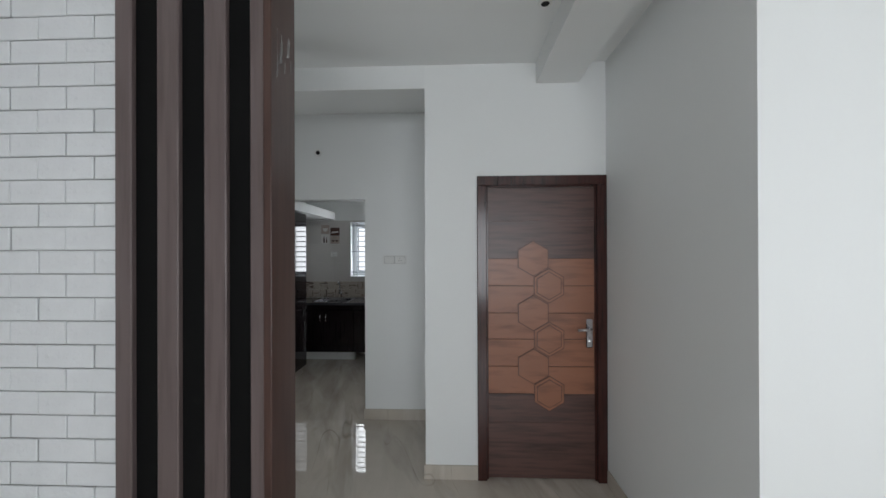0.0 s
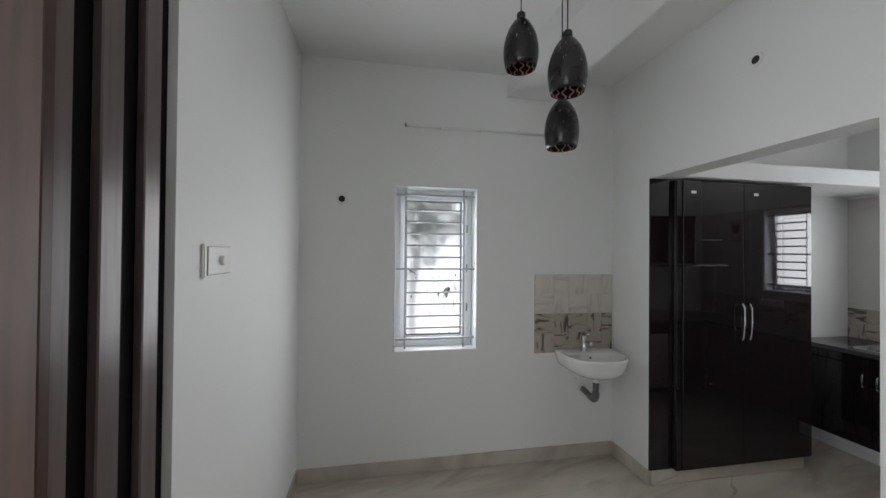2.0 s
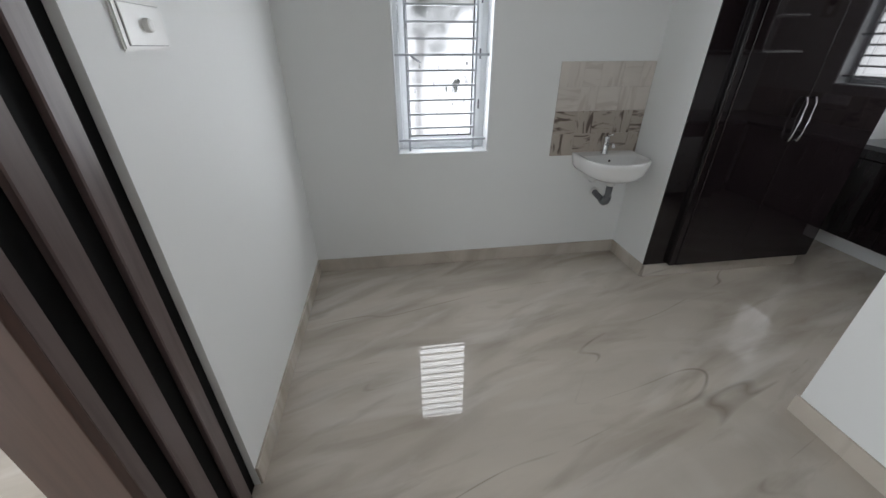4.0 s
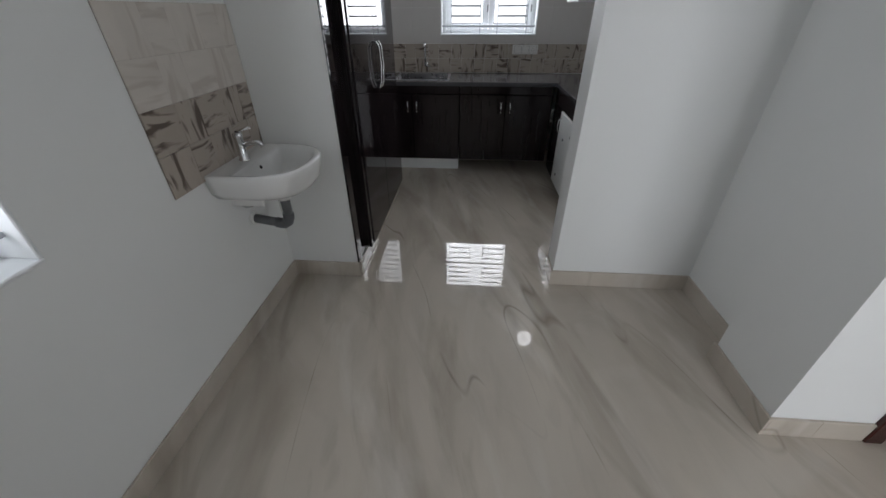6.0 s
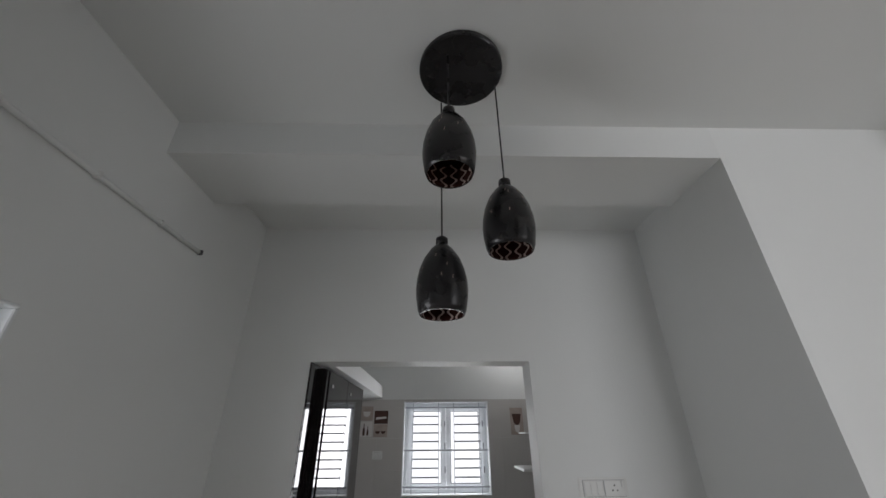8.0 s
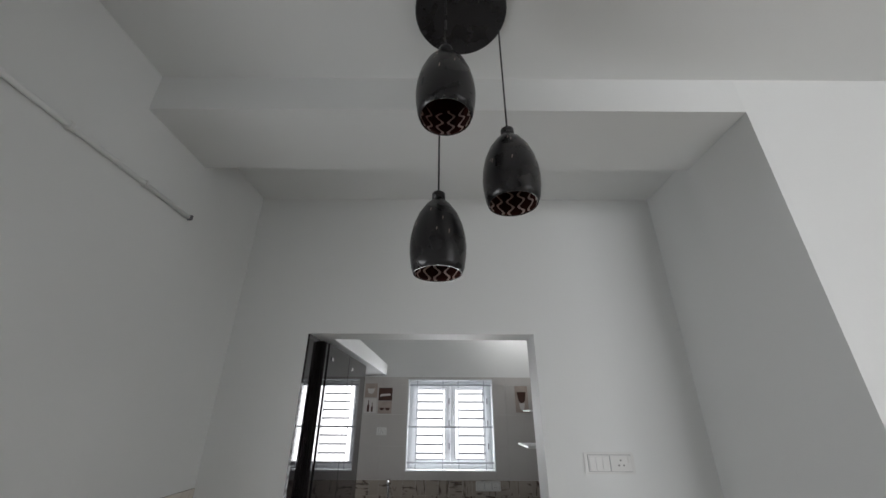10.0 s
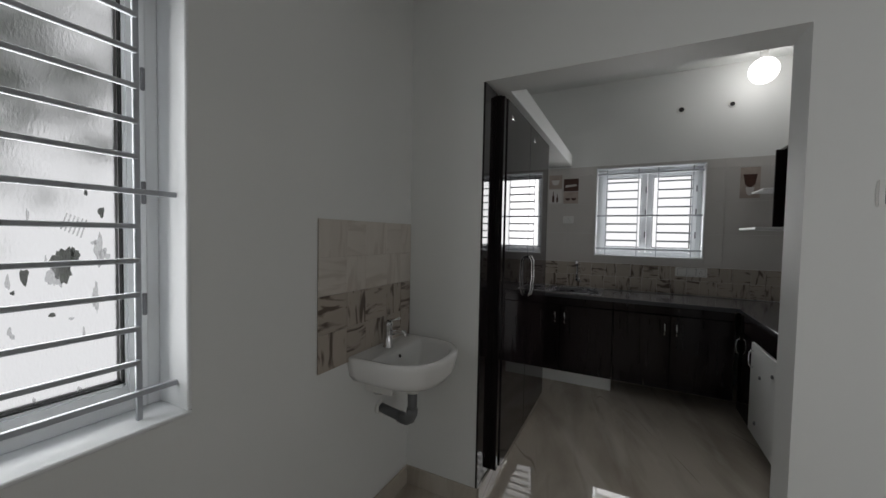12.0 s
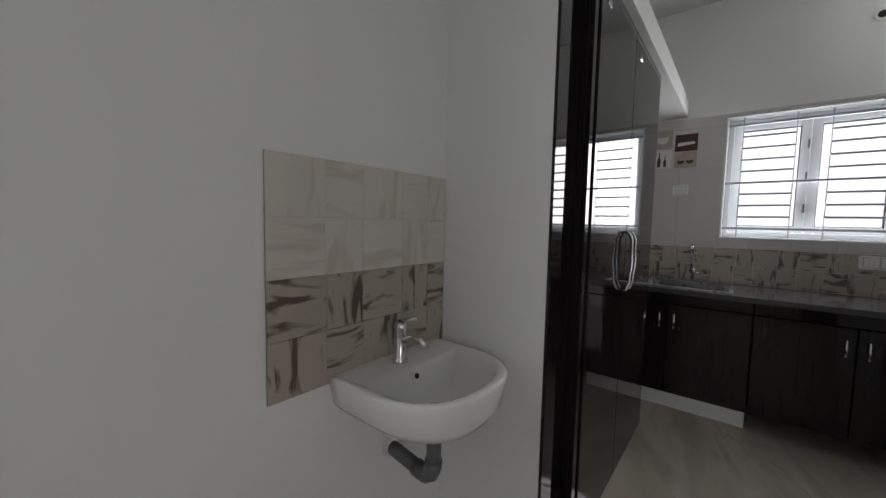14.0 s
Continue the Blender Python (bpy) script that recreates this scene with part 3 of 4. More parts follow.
            strip([(a0, z0), (a0 + 0.02, z0 + rng.uniform(0.006, 0.014))], 0.0008, 0.0006)
        tagged(part("pierced_light_pattern", bm, CUT_LIGHT, sh, "pale wavy bands painted as light through piercing"), kind="stuff")


pendant()


# ---- wash basin with its tiles, tap and drain ----
def basin():
    th = thing("wash_basin", XW, 2.868, 0.838, -90, "white ceramic wall-hung wash basin with chrome tap", "wash basin")
    # local: x along the wall (towards -y), y out from the wall
    bm = bmesh.new()
    n = 40

    def oring(k, z, vmax, back=0.0):
        out = []
        for j in range(n + 1):
            # straight sides out from the wall, then a rounded front
            side = 0.38 * (vmax - back)
            if j < 4 or j > n - 4:
                u, v = (1 if j < 4 else -1), side * min(j, n - j) / 4
            else:
                a = math.pi * (j - 4) / (n - 8)
                c, sn = math.cos(a), math.sin(a)
                u, v = (abs(c) ** 0.82) * (1 if c >= 0 else -1), side + (vmax - back - side) * (abs(sn) ** 0.82)
            out.append(bm.verts.new((0.228 * k * u, back + v, z)))
        return out
    rings = [oring(0.40, -0.150, 0.27), oring(0.60, -0.142, 0.305), oring(0.80, -0.118, 0.345), oring(0.93, -0.085, 0.367), oring(0.985, -0.03, 0.377),
             oring(1.0, -0.008, 0.38), oring(0.99, 0.0, 0.376), oring(0.96, 0.001, 0.366, 0.008),
             oring(0.87, -0.004, 0.345, 0.105), oring(0.84, -0.02, 0.338, 0.11), oring(0.75, -0.065, 0.315, 0.122), oring(0.56, -0.100, 0.275, 0.14), oring(0.25, -0.112, 0.23, 0.165)]
    for a, b in zip(rings, rings[1:]):
        for k in range(n):
            bm.faces.new((a[k], a[k + 1], b[k + 1], b[k]))
        bm.faces.new((a[n], a[0], b[0], b[n]))
    bm.faces.new(rings[0])
    bm.faces.new(rings[-1])
    bowl = part("bowl", bm, CERAM, th, smooth=True)
    part("overflow_hole", lathe([(0.008, 0), (0.008, 0.003), (0.005, 0.0035)], 16, m=Matrix.Translation((0, 0.117, -0.040)) @ Matrix.Rotation(-math.pi / 2 + 0.3, 4, "X")), HOLE_SHADE, bowl)
    part("drain_ring", lathe([(0.024, 0), (0.024, 0.004), (0.016, 0.005), (0.015, 0.002)], 20, m=Matrix.Translation((0, 0.195, -0.112))), CHROME, bowl, smooth=True)
    # tap
    tap = part("tap_body", lathe([(0.024, 0), (0.024, 0.006), (0.019, 0.012), (0.018, 0.10), (0.020, 0.105), (0.020, 0.118), (0.012, 0.124)], 24, m=Matrix.Translation((0.02, 0.065, -0.002))), CHROME, th, "chrome basin tap", smooth=True)
    part("spout", tube([(0.02, 0.075, 0.065), (0.02, 0.115, 0.078), (0.02, 0.155, 0.080), (0.02, 0.165, 0.062)], 0.011, 12), CHROME, tap, smooth=True)
    part("lever", tube([(0.02, 0.06, 0.122), (0.02, 0.085, 0.130), (0.02, 0.13, 0.142)], 0.006, 10), CHROME, tap, smooth=True)
    # waste
    part("waste_socket", lathe([(0.030, -0.195), (0.031, -0.19), (0.033, -0.145)], 20, m=Matrix.Translation((0.0, 0.19, 0))), PLASTIC, th, smooth=True)
    pipe = part("drain_pipe", tube([(0.0, 0.19, -0.19), (0.0, 0.19, -0.287)], 0.022, 18), PVC, th, "dark grey drain pipe", smooth=True)
    part("drain_elbow", tube([(0.0, 0.19, -0.272), (0.0, 0.188, -0.298), (0.0, 0.18, -0.318), (0.0, 0.160, -0.331), (0.0, 0.14, -0.329), (0.0, 0.12, -0.325)], 0.026, 18), PVC, pipe, "grey drain elbow", smooth=True)
    part("wall_pipe", tube([(0.0, 0.13, -0.326), (0.0, 0.06, -0.315), (0.0, 0.01, -0.307)], 0.022, 18), PVC, pipe, smooth=True)
    part("wall_collar", lathe([(0.034, 0), (0.034, 0.012), (0.025, 0.016)], 20, m=Matrix.Translation((0.0, 0.001, -0.306)) @ Matrix.Rotation(-math.pi / 2, 4, "X")), PLASTIC, th)
    part("inlet_hose", tube([(0.06, 0.005, -0.20), (0.06, 0.03, -0.215), (0.055, 0.055, -0.21), (0.05, 0.07, -0.17)], 0.007, 8), CHROME, th, smooth=True)
    for sx in (-0.10, 0.10):
        part("bracket", box(sx - 0.012, sx + 0.012, 0.0, 0.15, -0.185, -0.150, 0.004), PLASTIC, th)


basin()


def weave_tiles(th, u0, u1, rows, z0, rh, blocks, mh, mv, depth, g=0.0008):
    """Rows of blocks whose grain runs by turns along and across, each a piece of its own."""
    cache = {}
    for j in range(rows):
        u, k = u0, j
        while u < u1 - 0.004:
            wd = min(blocks[(k + j) % len(blocks)], u1 - u)
            if u1 - u - wd < 0.03:
                wd = u1 - u
            key = (round(wd, 3), k % 2)
            if key not in cache:
                bm = box(g, wd - g, 0, -depth, g, rh - g, 0.0005)
                cache[key] = mesh_of(bm, "tile", mh if k % 2 == 0 else mv)
            ob = new("tile", cache[key])
            ob.parent = th
            ob.matrix_basis = pose(u, 0, z0 + j * rh)
            u += wd
            k += 1


def basin_tiles():
    # upright panel behind the basin; local x runs along +y of the room
    th = thing("tile_splashback", XW + 0.001, 2.47, 0.818, 90, "basin splashback of pale tiles over dark wood-pattern tiles", "tiles", kind="structure")
    part("backing", box(0, 0.655, -0.002, 0.0, 0, 0.602), GROUT, th)
    weave_tiles(th, 0.0, 0.655, 2, 0.0, 0.1505, (0.16, 0.125, 0.16, 0.12), TILE_V, TILE_H, 0.007)
    weave_tiles(th, 0.0, 0.655, 2, 0.301, 0.1505, (0.155, 0.125, 0.16, 0.12), PALE_H, PALE_V, 0.007, 0.0002)


basin_tiles()


# ---- wall fittings ----
def conduit_rod():
    th = thing("conduit_pipe", XW, 2.03, 2.493, 0, "white plastic conduit pipe clipped along the wall", "pipe")
    part("pipe", tube([(0.010, -0.555, 0), (0.010, 0.555, 0)], 0.0095, 14), WHITE, th, smooth=True)
    for v in (-0.557, 0.557):
        part("end_cap", box(0.002, 0.026, v - 0.006, v + 0.006, -0.012, 0.012, 0.004), GREYP, th)
    for v in (-0.3, 0.0, 0.3):
        part("clip", box(0.0, 0.0215, v - 0.008, v + 0.008, -0.014, 0.014, 0.004), PLASTIC, th)


conduit_rod()


def wall_hole(x, y, z, rx, rz, r, label):
    th = thing("conduit_outlet", x, y, z, 0, label, "outlet", "conduit outlets")
    m = Matrix.Rotation(radians(rz), 4, "Z") @ Matrix.Rotation(radians(rx), 4, "X")
    part("collar", lathe([(r * 1.75, 0.0), (r * 1.75, 0.004), (r * 1.5, 0.007), (r, 0.007), (r, 0.004)], 24, m=m), PLASTIC, th)
    # no real hole: a solid disc coloured as the shade inside
    part("bore", lathe([(r, 0.0042), (r, 0.0075), (r * 0.6, 0.0078)], 20, m=m), HOLE_SHADE, th)


wall_hole(XW, 1.035, 1.949, 90, 90, 0.022, "white conduit collar with dark bore on the wall")
wall_hole(-1.375, YK, 2.558, 90, 0, 0.020, "white conduit collar above the kitchen opening")
wall_hole(-1.061, YF, 2.575, 90, 0, 0.022, "dark conduit bore on the kitchen wall")
wall_hole(-0.68, YF, 2.575, 90, 0, 0.018, "dark conduit bore on the kitchen wall")
wall_hole(0.436, 1.606, ZC, 180, 0, 0.022, "dark conduit bore in the ceiling")


def switch_board(x, y, z, rz, w, h, modules, label):
    """Wall plate with rocker switches and a socket; local x along the wall, front towards -y."""
    th = thing("switch_board", x, y, z, rz, label, "switch", "switch boards")
    part("plate", box(-w / 2, w / 2, -0.010, 0, -h / 2, h / 2, 0.004, 2), PLASTIC, th)
    x0 = -w / 2 + 0.018
    mw = (w - 0.03) / len(modules)
    for i, k in enumerate(modules):
        c0 = x0 + i * mw
        part("module_frame", box(c0, c0 + mw - 0.003, -0.0115, -0.009, -h / 2 + 0.010, h / 2 - 0.010, 0.001), GREYP, th)
        md = part("module", box(c0 + 0.0015, c0 + mw - 0.0045, -0.014, -0.010, -h / 2 + 0.0115, h / 2 - 0.0115, 0.001), PLASTIC, th)
        if k == "s":
            for j in range(3):
                a = c0 + 0.004 + j * (mw - 0.010) / 3
                part("rocker", box(a, a + (mw - 0.014) / 3, -0.018, -0.013, -h / 2 + 0.015, h / 2 - 0.015, 0.002), PLASTIC, md)
        elif k == "p":
            for dx, dz in ((0, 0.012), (-0.011, -0.008), (0.011, -0.008)):
                c = c0 + mw / 2 - 0.002 + dx
                part("socket_hole", box(c - 0.003, c + 0.003, -0.0148, -0.0138, dz - 0.003, dz + 0.003), HOLE_SHADE, md)
            part("rocker", box(c0 + mw - 0.020, c0 + mw - 0.010, -0.018, -0.013, 0.002, h / 2 - 0.014, 0.001), PLASTIC, md)
        else:
            part("knob", lathe([(0.016, 0), (0.015, 0.012), (0.010, 0.014)], 20, m=Matrix.Translation((c0 + mw / 2, -0.014, 0)) @ Matrix.Rotation(math.pi / 2, 4, "X")), PLASTIC, md)


switch_board(-0.634, YK, 1.525, 0, 0.232, 0.088, "sp", "white switch board with switches and a socket")
switch_board(-1.178, YS, 1.55, 180, 0.21, 0.11, "k", "white switch plate with a round dimmer knob")
switch_board(-2.037, YF - 0.008, 1.555, 0, 0.105, 0.075, "p", "small white socket plate on kitchen tiles")
switch_board(-0.932, YF - 0.008, 1.065, 0, 0.25, 0.085, "ssp", "white kitchen switch board above the counter")



# ---- kitchen ----
CF = -2.045     # face of the tall cupboard
CE = 4.45


def bow_handle(parent, p0, p1, out, r=0.006):
    """A bowed bar handle between two feet."""
    a, b, o = Vector(p0), Vector(p1), Vector(out)
    pts = [a, a + o * 0.6, a.lerp(b, 0.12) + o, a.lerp(b, 0.5) + o * 1.15, a.lerp(b, 0.88) + o, b + o * 0.6, b]
    return part("handle", tube(pts, r, 10), CHROME, parent, "chrome bow handle", smooth=True)


def tall_cupboard():
    th = thing("tall_cupboard", XW, YK + TK, 0, 0, "tall glossy black-brown cupboard with two doors", "cupboard")
    X, Y = XW, YK + TK
    part("body", box(0.004, CF - 0.022 - X, 0.004, CE - Y, 0.10, 2.10, 0.002), LAM2, th)
    part("side_post", box(CF - 0.10 - X, CF - 0.05 - X, -TK + 0.002, 0.003, 0.10, 2.098, 0.002), LAM2, th)
    part("filler_panel", box(CF - 0.021 - X, CF - 0.006 - X, 0.004, 3.345 - Y, 0.10, 2.095, 0.002), LAM, th)
    for a, b, hy in ((3.350, 3.843, 3.815), (3.849, CE, 3.877)):
        d = part("door", box(CF - 0.020 - X, CF - X, a - Y, b - Y, 0.102, 2.095, 0.003), LAM, th)
        bow_handle(d, (CF - X, hy - Y, 0.985), (CF - X, hy - Y, 1.235), (0.032, 0, 0), 0.007)
        part("latch", box(CF - X, CF + 0.004 - X, (a + 0.06 if a < 3.5 else 3.93) - Y, (a + 0.10 if a < 3.5 else 3.97) - Y, 2.005, 2.025, 0.001), CHROME, d)
    part("edge_strip", box(CF - 0.004 - X, CF - 0.001 - X, 3.8435 - Y, 3.8485 - Y, 0.10, 2.095), LAM2, th)
    part("plinth", box(0.004, CF - 0.035 - X, -TK + 0.004, CE - 0.02 - Y, 0, 0.099, 0.002), MARBLE, th, "beige tiled plinth")


tall_cupboard()
slab("jamb_lining", -2.099, -2.089, YK - 0.003, YK + TK, 0.10, 2.105, LAM, "glossy dark laminate lining of the opening", "trim")

slab("loft_slab", XW, -2.02, YK + TK, YF, 2.115, 2.235, WHITE, "white concrete loft slab over the cupboard", "slab", 0.003)

# base cabinets
BT = 0.815


def base_unit(x0, x1, doors, label):
    th = thing("base_cabinet", (x0 + x1) / 2, 4.95, 0.125, 0, label, "cabinet", "kitchen base cabinets")
    X = (x0 + x1) / 2
    part("body", box(x0 - X + 0.001, x1 - X - 0.001, 0.022, 0.56, 0, BT - 0.125, 0.002), LAM2, th)
    n = len(doors)
    for i, side in enumerate(doors):
        a = x0 - X + (x1 - x0) * i / n + 0.002
        b = x0 - X + (x1 - x0) * (i + 1) / n - 0.002
        d = part("door", box(a, b, 0, 0.02, 0.003, 0.615, 0.003), LAM, th)
        hx = b - 0.04 if side == "r" else a + 0.04
        bow_handle(d, (hx, 0, 0.455), (hx, 0, 0.555), (0, -0.024, 0), 0.005)
    part("drawer_rail", box(x0 - X + 0.002, x1 - X - 0.002, 0.002, 0.02, 0.62, BT - 0.127, 0.002), LAM, th)


base_unit(-2.445, -1.557, "rl", "glossy black-brown two-door cabinet under the sink")
base_unit(-1.555, -0.70, "rl", "glossy black-brown two-door cabinet under the counter")


def right_unit(y0, y1, white, label):
    th = thing("base_cabinet", -0.68, (y0 + y1) / 2, 0.08, 0, label, "cabinet", "kitchen base cabinets")
    Y = (y0 + y1) / 2
    part("body", box(0.022, 0.62, y0 - Y + 0.001, y1 - Y - 0.001, 0, BT - 0.08, 0.002), LAM2, th)
    d = part("door", box(-0.004 if white else 0.0, 0.02, y0 - Y + 0.002, y1 - Y - 0.002, 0.003, 0.60, 0.003), PAPER if white else LAM, th, "white door panel" if white else "")
    bow_handle(d, (-0.002, y1 - Y - 0.05, 0.44), (-0.002, y1 - Y - 0.05, 0.55), (-0.024, 0, 0), 0.005)
    if white:
        for zz, yy in ((0.10, 0.18), (0.42, 0.12), (0.50, -0.1)):
            part("clip", lathe([(0.012, 0), (0.011, 0.008), (0.006, 0.01)], 14, m=Matrix.Translation((-0.004, yy, zz)) @ Matrix.Rotation(-math.pi / 2, 4, "Y")), GREYP, d)
    part("rail", box(0.002, 0.02, y0 - Y + 0.002, y1 - Y - 0.002, 0.607, BT - 0.082, 0.002), LAM, th)


right_unit(4.62, 4.94, False, "glossy black-brown corner cabinet beside the counter turn")
right_unit(3.95, 4.615, True, "dark cabinet with a white-faced door under the counter")
right_unit(3.31, 3.945, False, "glossy black-brown cabinet under the side counter")


def counter():
    th = thing("worktop", -1.3, 5.2, BT, 0, "black granite kitchen worktop with a steel sink", "worktop")
    X, Y = -1.3, 5.2
    t = 0.035
    s = (-2.17, -1.68, 5.04, 5.42)
    bm = bmesh.new()
    for q in ((XW, s[0], 4.925, YF), (s[1], -0.66, 4.925, YF), (s[0], s[1], 4.925, s[2]), (s[0], s[1], s[3], YF), (-0.69, -0.052, 3.305, YF)):
        add_box(bm, q[0] + 0.001 - X, q[1] - X, q[2] - Y, q[3] - 0.001 - Y, 0, t - (0.0015 if q[0] == -0.69 else 0), 0.003)
    part("slab", bm, STONE, th)
    bm = bmesh.new()
    x0, x1, y0, y1 = s[0] - X, s[1] - X, s[2] - Y, s[3] - Y
    for q in ((x0 - 0.02, x0 + 0.004, y0 - 0.02, y1 + 0.02), (x1 - 0.004, x1 + 0.02, y0 - 0.02, y1 + 0.02), (x0, x1, y0 - 0.02, y0 + 0.004), (x0, x1, y1 - 0.004, y1 + 0.02)):
        add_box(bm, *q, t, t + 0.004, 0.001)
    rim = part("sink_rim", bm, STEEL, th)
    bm = bmesh.new()
    add_box(bm, x0, x0 + 0.003, y0, y1, t - 0.17, t)
    add_box(bm, x1 - 0.003, x1, y0, y1, t - 0.17, t)
    add_box(bm, x0, x1, y0, y0 + 0.003, t - 0.17, t)
    add_box(bm, x0, x1, y1 - 0.003, y1, t - 0.17, t)
    add_box(bm, x0, x1, y0, y1, t - 0.175, t - 0.17)
    part("sink_bowl", bm, STEEL, rim)


counter()
slab("plinth", XW, -1.56, 5.02, 5.10, 0, 0.125, WHITE, "white rendered plinth under the sink cabinet", "plinth", 0.003)
slab("plinth_side", -0.60, -0.52, 3.305, 4.93, 0, 0.08, LAM2, "dark plinth under the side cabinets", "plinth")
slab("plinth_back", -1.555, -0.6, 5.30, 5.36, 0, 0.125, MARBLE, "beige tiled plinth in shade under the cabinets", "plinth")


def kitchen_tap():
    th = thing("kitchen_tap", -1.925, YF - 0.008, 0.93, 0, "chrome wall-mounted swan-neck kitchen tap", "tap")
    part("flange", lathe([(0.024, 0), (0.024, 0.008), (0.014, 0.012)], 20, m=Matrix.Rotation(math.pi / 2, 4, "X")), CHROME, th, smooth=True)
    part("body", tube([(0, -0.008, 0), (0, -0.06, 0)], 0.014, 14), CHROME, th, smooth=True)
    part("spout", tube([(0, -0.055, 0), (0, -0.06, 0.06), (0, -0.062, 0.15), (0, -0.075, 0.185), (0, -0.10, 0.195), (0, -0.125, 0.185), (0, -0.135, 0.155)], 0.012, 12), CHROME, th, smooth=True)
    part("lever", tube([(0, -0.06, 0.0), (0.03, -0.07, -0.012), (0.05, -0.072, -0.015)], 0.006, 8), CHROME, th, smooth=True)


kitchen_tap()


def bulb():
    th = thing("light_bulb", -0.53, 5.30, ZC, 0, "lit round white bulb in a ceiling holder", "lamp")
    part("holder", lathe([(0.05, 0), (0.05, -0.012), (0.03, -0.02), (0.025, -0.09), (0.03, -0.10)], 24), PLASTIC, th, smooth=True)
    prof = [(0.03, -0.10)] + [(0.100 * math.sin(a), -0.185 + 0.100 * math.cos(a)) for a in [0.4 + 2.6 * k / 12 for k in range(13)]]
    g = part("globe", lathe(prof, 28), BULB, th, "glowing white globe", smooth=True)
    g.visible_shadow = False


bulb()


# shelf unit on the side wall above the counter
def shelf_unit():
    th = thing("wall_shelf_unit", -0.052, 4.85, 1.42, 0, "dark wall shelf unit with pale open shelves", "shelf")
    part("back", box(-0.02, 0, -0.5, 0.45, 0.0, 0.62, 0.002), LAM, th)
    part("side", box(-0.44, -0.02, -0.5, -0.48, 0.0, 0.62, 0.002), LAM, th)
    part("side", box(-0.46, -0.02, 0.12, 0.14, 0.05, 0.62, 0.002), LAM, th)
    part("top", box(-0.44, -0.02, -0.48, 0.12, 0.60, 0.62, 0.002), LAM, th)
    part("shelf", box(-0.59, -0.02, 0.0, 0.44, 0.03, 0.05, 0.004), PAPER, th, "pale open shelf")
    part("shelf", box(-0.52, -0.02, 0.14, 0.44, 0.33, 0.345, 0.004), PAPER, th, "pale open shelf")


shelf_unit()


# ---- kitchen wall tiles ----
def clipped(rects, hole):
    out = []
    for x0, x1, z0, z1 in rects:
        h0, h1, v0, v1 = hole
        if x1 <= h0 or x0 >= h1 or z1 <= v0 or z0 >= v1:
            out.append((x0, x1, z0, z1))
            continue
        if x0 < h0:
            out.append((x0, h0, z0, z1))
        if x1 > h1:
            out.append((h1, x1, z0, z1))
        a, b = max(x0, h0), min(x1, h1)
        if z0 < v0:
            out.append((a, b, z0, v0))
        if z1 > v1:
            out.append((a, b, v1, z1))
    return out


def kitchen_tiles():
    th = thing("tile_cladding", 0, YF, 0, 0, "pale kitchen wall tiles above a wood-pattern border", "tiles", kind="structure")
    weave_tiles(th, XW + 0.002, -0.052, 2, 0.852, 0.131, (0.13, 0.10, 0.13, 0.11), TILE_V, TILE_H, 0.007)
    rects = []
    z = 1.116
    while z < 2.09:
        z1 = min(z + 0.30, 2.10)
        x = XW + 0.002
        while x < -0.06:
            rects.append((x, min(x + 0.45, -0.052), z, z1))
            x += 0.45
        z = z1
    for x0, x1, z0, z1 in clipped(rects, (KWIN[0], KWIN[1], KWIN[2], KWIN[3])):
        if x1 - x0 > 0.004 and z1 - z0 > 0.004:
            part("tile", box(x0 + 0.0006, x1 - 0.0006, -0.007, 0, z0 + 0.0006, z1 - 0.0006, 0.001), KTILE, th)
    ts = thing("tile_cladding", -0.05, 0, 0, 90, "wood-pattern tiles above the side counter", "tiles", kind="structure")
    weave_tiles(ts, 3.305, YF - 0.01, 4, 0.852, 0.131, (0.15, 0.12, 0.15, 0.13), TILE_V, TILE_H, 0.007)


kitchen_tiles()


def picture_tile(x0, x1, z0, z1, shapes, label):
    th = thing("picture_tile", (x0 + x1) / 2, YF - 0.0075, z0, 0, label, "tile", "picture tiles")
    w, h = x1 - x0, z1 - z0
    part("plate", box(-w / 2, w / 2, -0.003, 0, 0, h, 0.001), shapes[0], th)
    for m, pts in shapes[1]:
        bm = prism([(-w / 2 + u * w, v * h) for u, v in pts], 0.001)
        bmesh.ops.translate(bm, verts=bm.verts[:], vec=(0, -0.003, 0))
        part("motif", bm, m, th)


def bottle(u, s=1.0):
    return [(u - 0.09 * s, 0.08), (u + 0.09 * s, 0.08), (u + 0.09 * s, 0.50 * s), (u + 0.03 * s, 0.62 * s), (u + 0.03 * s, 0.88 * s), (u - 0.03 * s, 0.88 * s), (u - 0.03 * s, 0.62 * s), (u - 0.09 * s, 0.50 * s)]


def cup(u, v, s):
    return [(u - 0.22 * s, v + 0.2 * s), (u + 0.22 * s, v + 0.2 * s), (u + 0.16 * s, v), (u + 0.05 * s, v - 0.06 * s), (u - 0.05 * s, v - 0.06 * s), (u - 0.16 * s, v)]


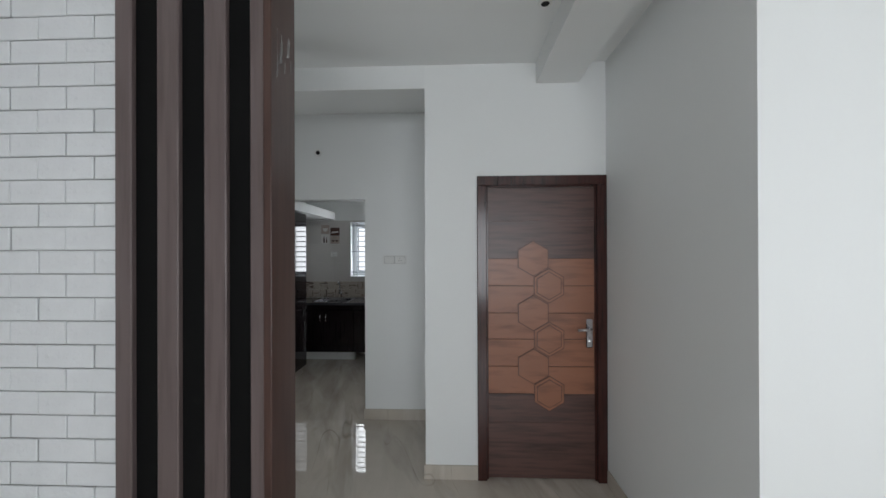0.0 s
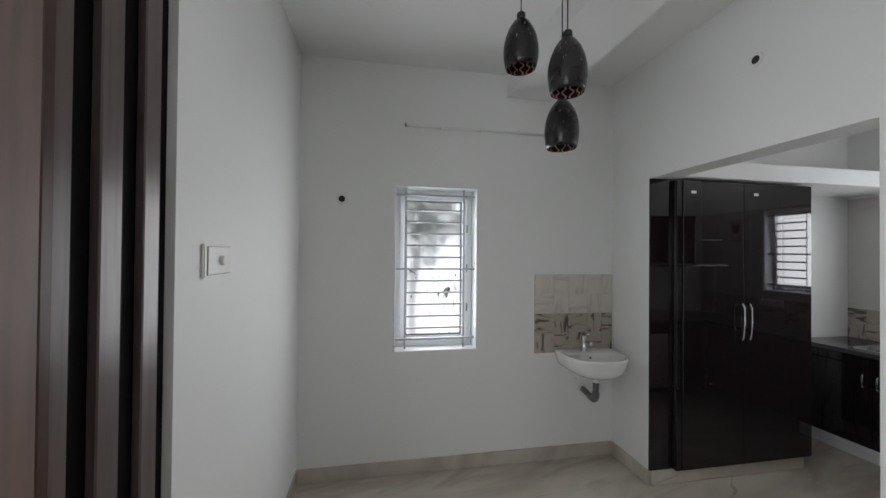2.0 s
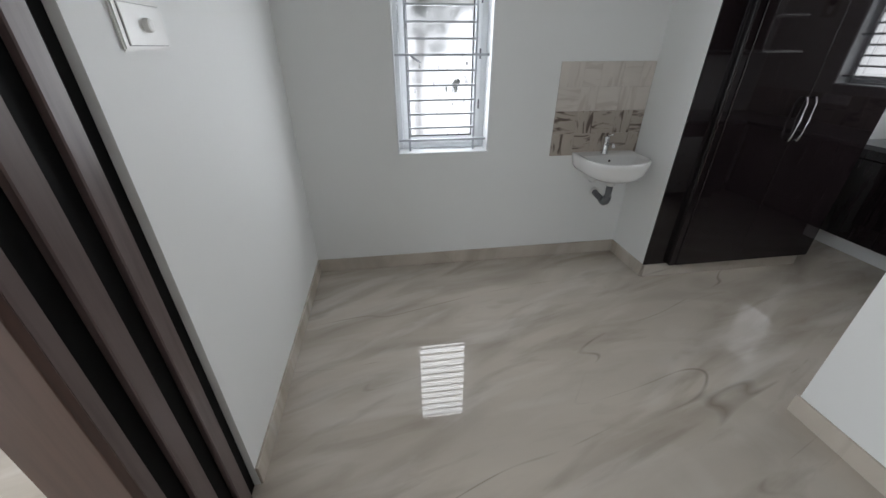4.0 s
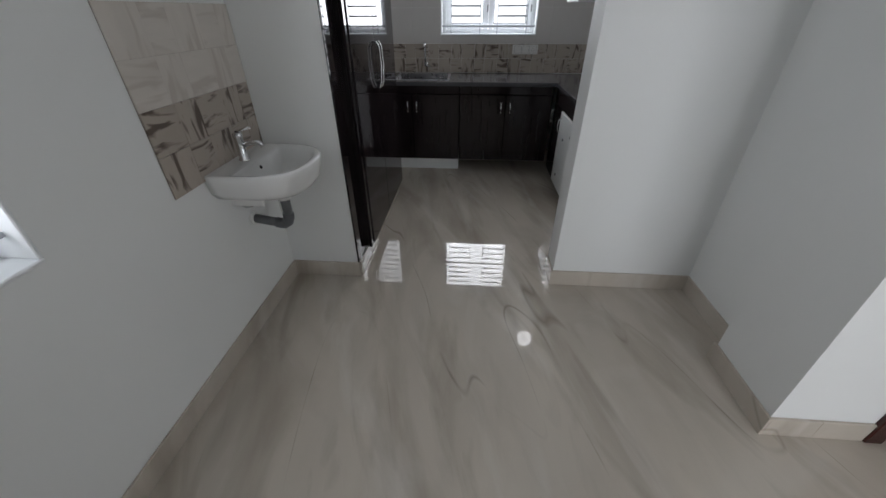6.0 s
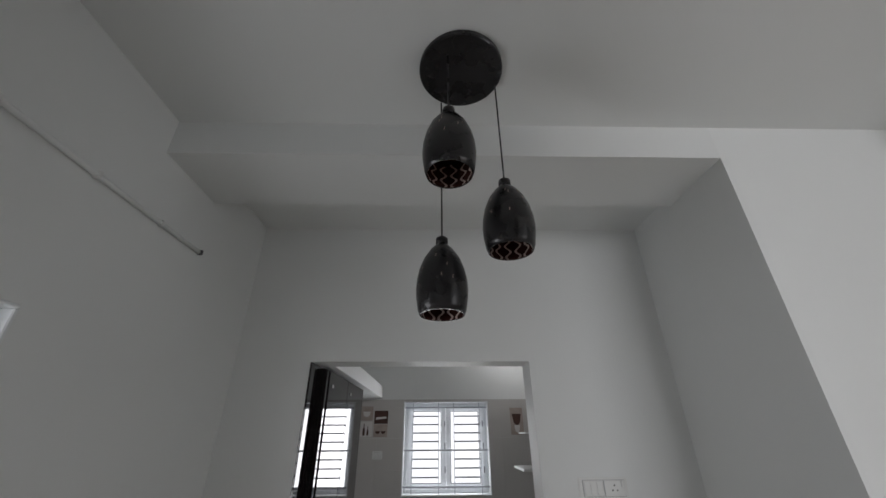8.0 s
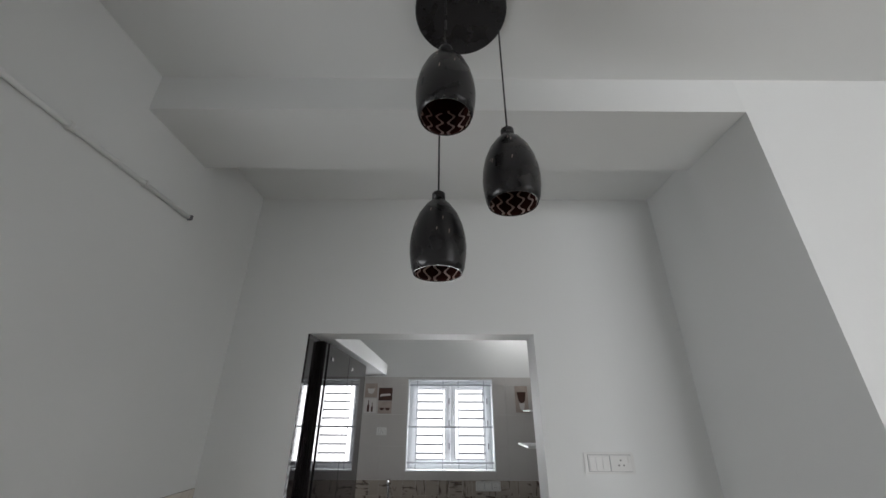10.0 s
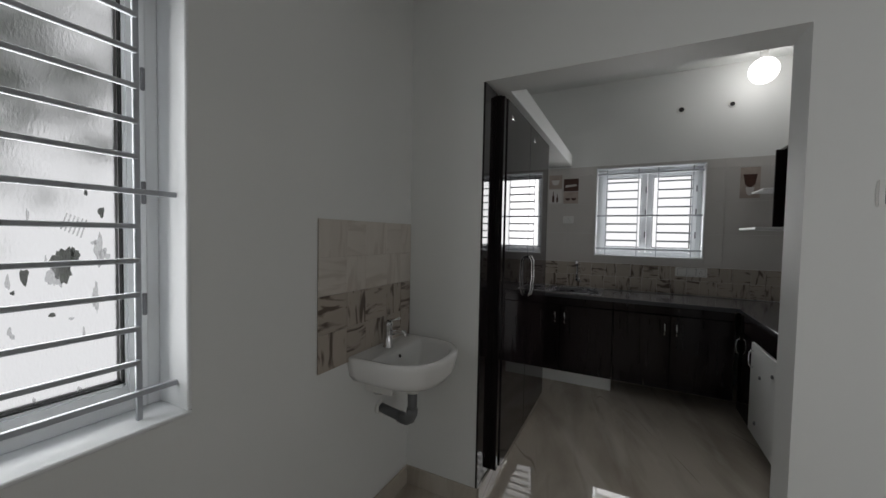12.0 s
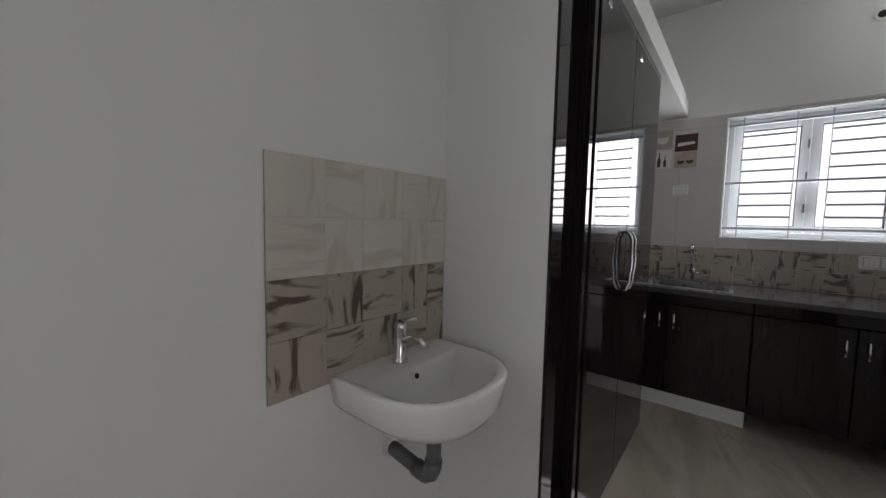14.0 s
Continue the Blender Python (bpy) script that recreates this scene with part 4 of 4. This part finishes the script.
picture_tile(-2.247, -2.112, 1.885, 2.03, (PICA, [(PICW, cup(0.5, 0.35, 1.4))]), "beige decorative kitchen tile with a cup motif")
picture_tile(-2.247, -2.112, 1.73, 1.875, (PICW, [(PICB, bottle(0.35)), (PICB, bottle(0.66, 0.8))]), "white decorative kitchen tile with two dark bottles")
picture_tile(-2.094, -1.945, 1.725, 1.85, (PICA, [(PICB, cup(0.3, 0.3, 0.8)), (PICB, cup(0.7, 0.3, 0.8))]), "beige decorative kitchen tile with brown cups")
picture_tile(-2.094, -1.945, 1.855, 1.985, (PICB, [(PICW, [(0.1, 0.3), (0.9, 0.4), (0.85, 0.55), (0.15, 0.5)])]), "dark brown decorative kitchen tile with a pale swirl")
picture_tile(-0.60, -0.46, 1.74, 2.01, (PICA, [(PICB, cup(0.5, 0.45, 1.6)), (PICW, cup(0.5, 0.15, 1.0))]), "brown decorative kitchen tile with cups")


# ---- white brick cladding on the living room side of the wall ----
def bricks():
    th = thing("brick_cladding", 0, 0.66, 0, 0, "white-grey brick-pattern cladding on the wall", "bricks", kind="structure")
    part("joint_bed", box(XW, -0.99, -0.003, -0.0005, 0, ZC), MORTAR, th)
    L, H, g = 0.168, 0.0675, 0.003
    full = mesh_of(box(g / 2, L - g / 2, -0.011, -0.003, g / 2, H - g / 2, 0.002), "brick", BRICKW)
    rest = bmesh.new()
    r = random.Random(11)
    for j in range(int(ZC / H)):
        x = -0.99
        first = True
        while x > XW + 0.01:
            wd = L * (0.5 if (first and j % 2) else 1.0)
            x0 = max(XW, x - wd)
            if x0 > -1.95 and wd == L:
                b = new("brick", full)
                b.parent = th
                b.matrix_basis = pose(x0, r.uniform(-0.0025, 0.0015), j * H)
            elif x0 > -1.2:
                part("brick", box(x0 + g / 2, x - g / 2, -0.011, -0.003, j * H + g / 2, (j + 1) * H - g / 2, 0.002), BRICKW, th)
            elif x - x0 > 0.01:
                add_box(rest, x0 + g / 2, x - g / 2, -0.011, -0.003, j * H + g / 2, (j + 1) * H - g / 2)
            x = x0
            first = False
    tagged(part("far_bricks", rest, BRICKW, th), kind="stuff")


bricks()
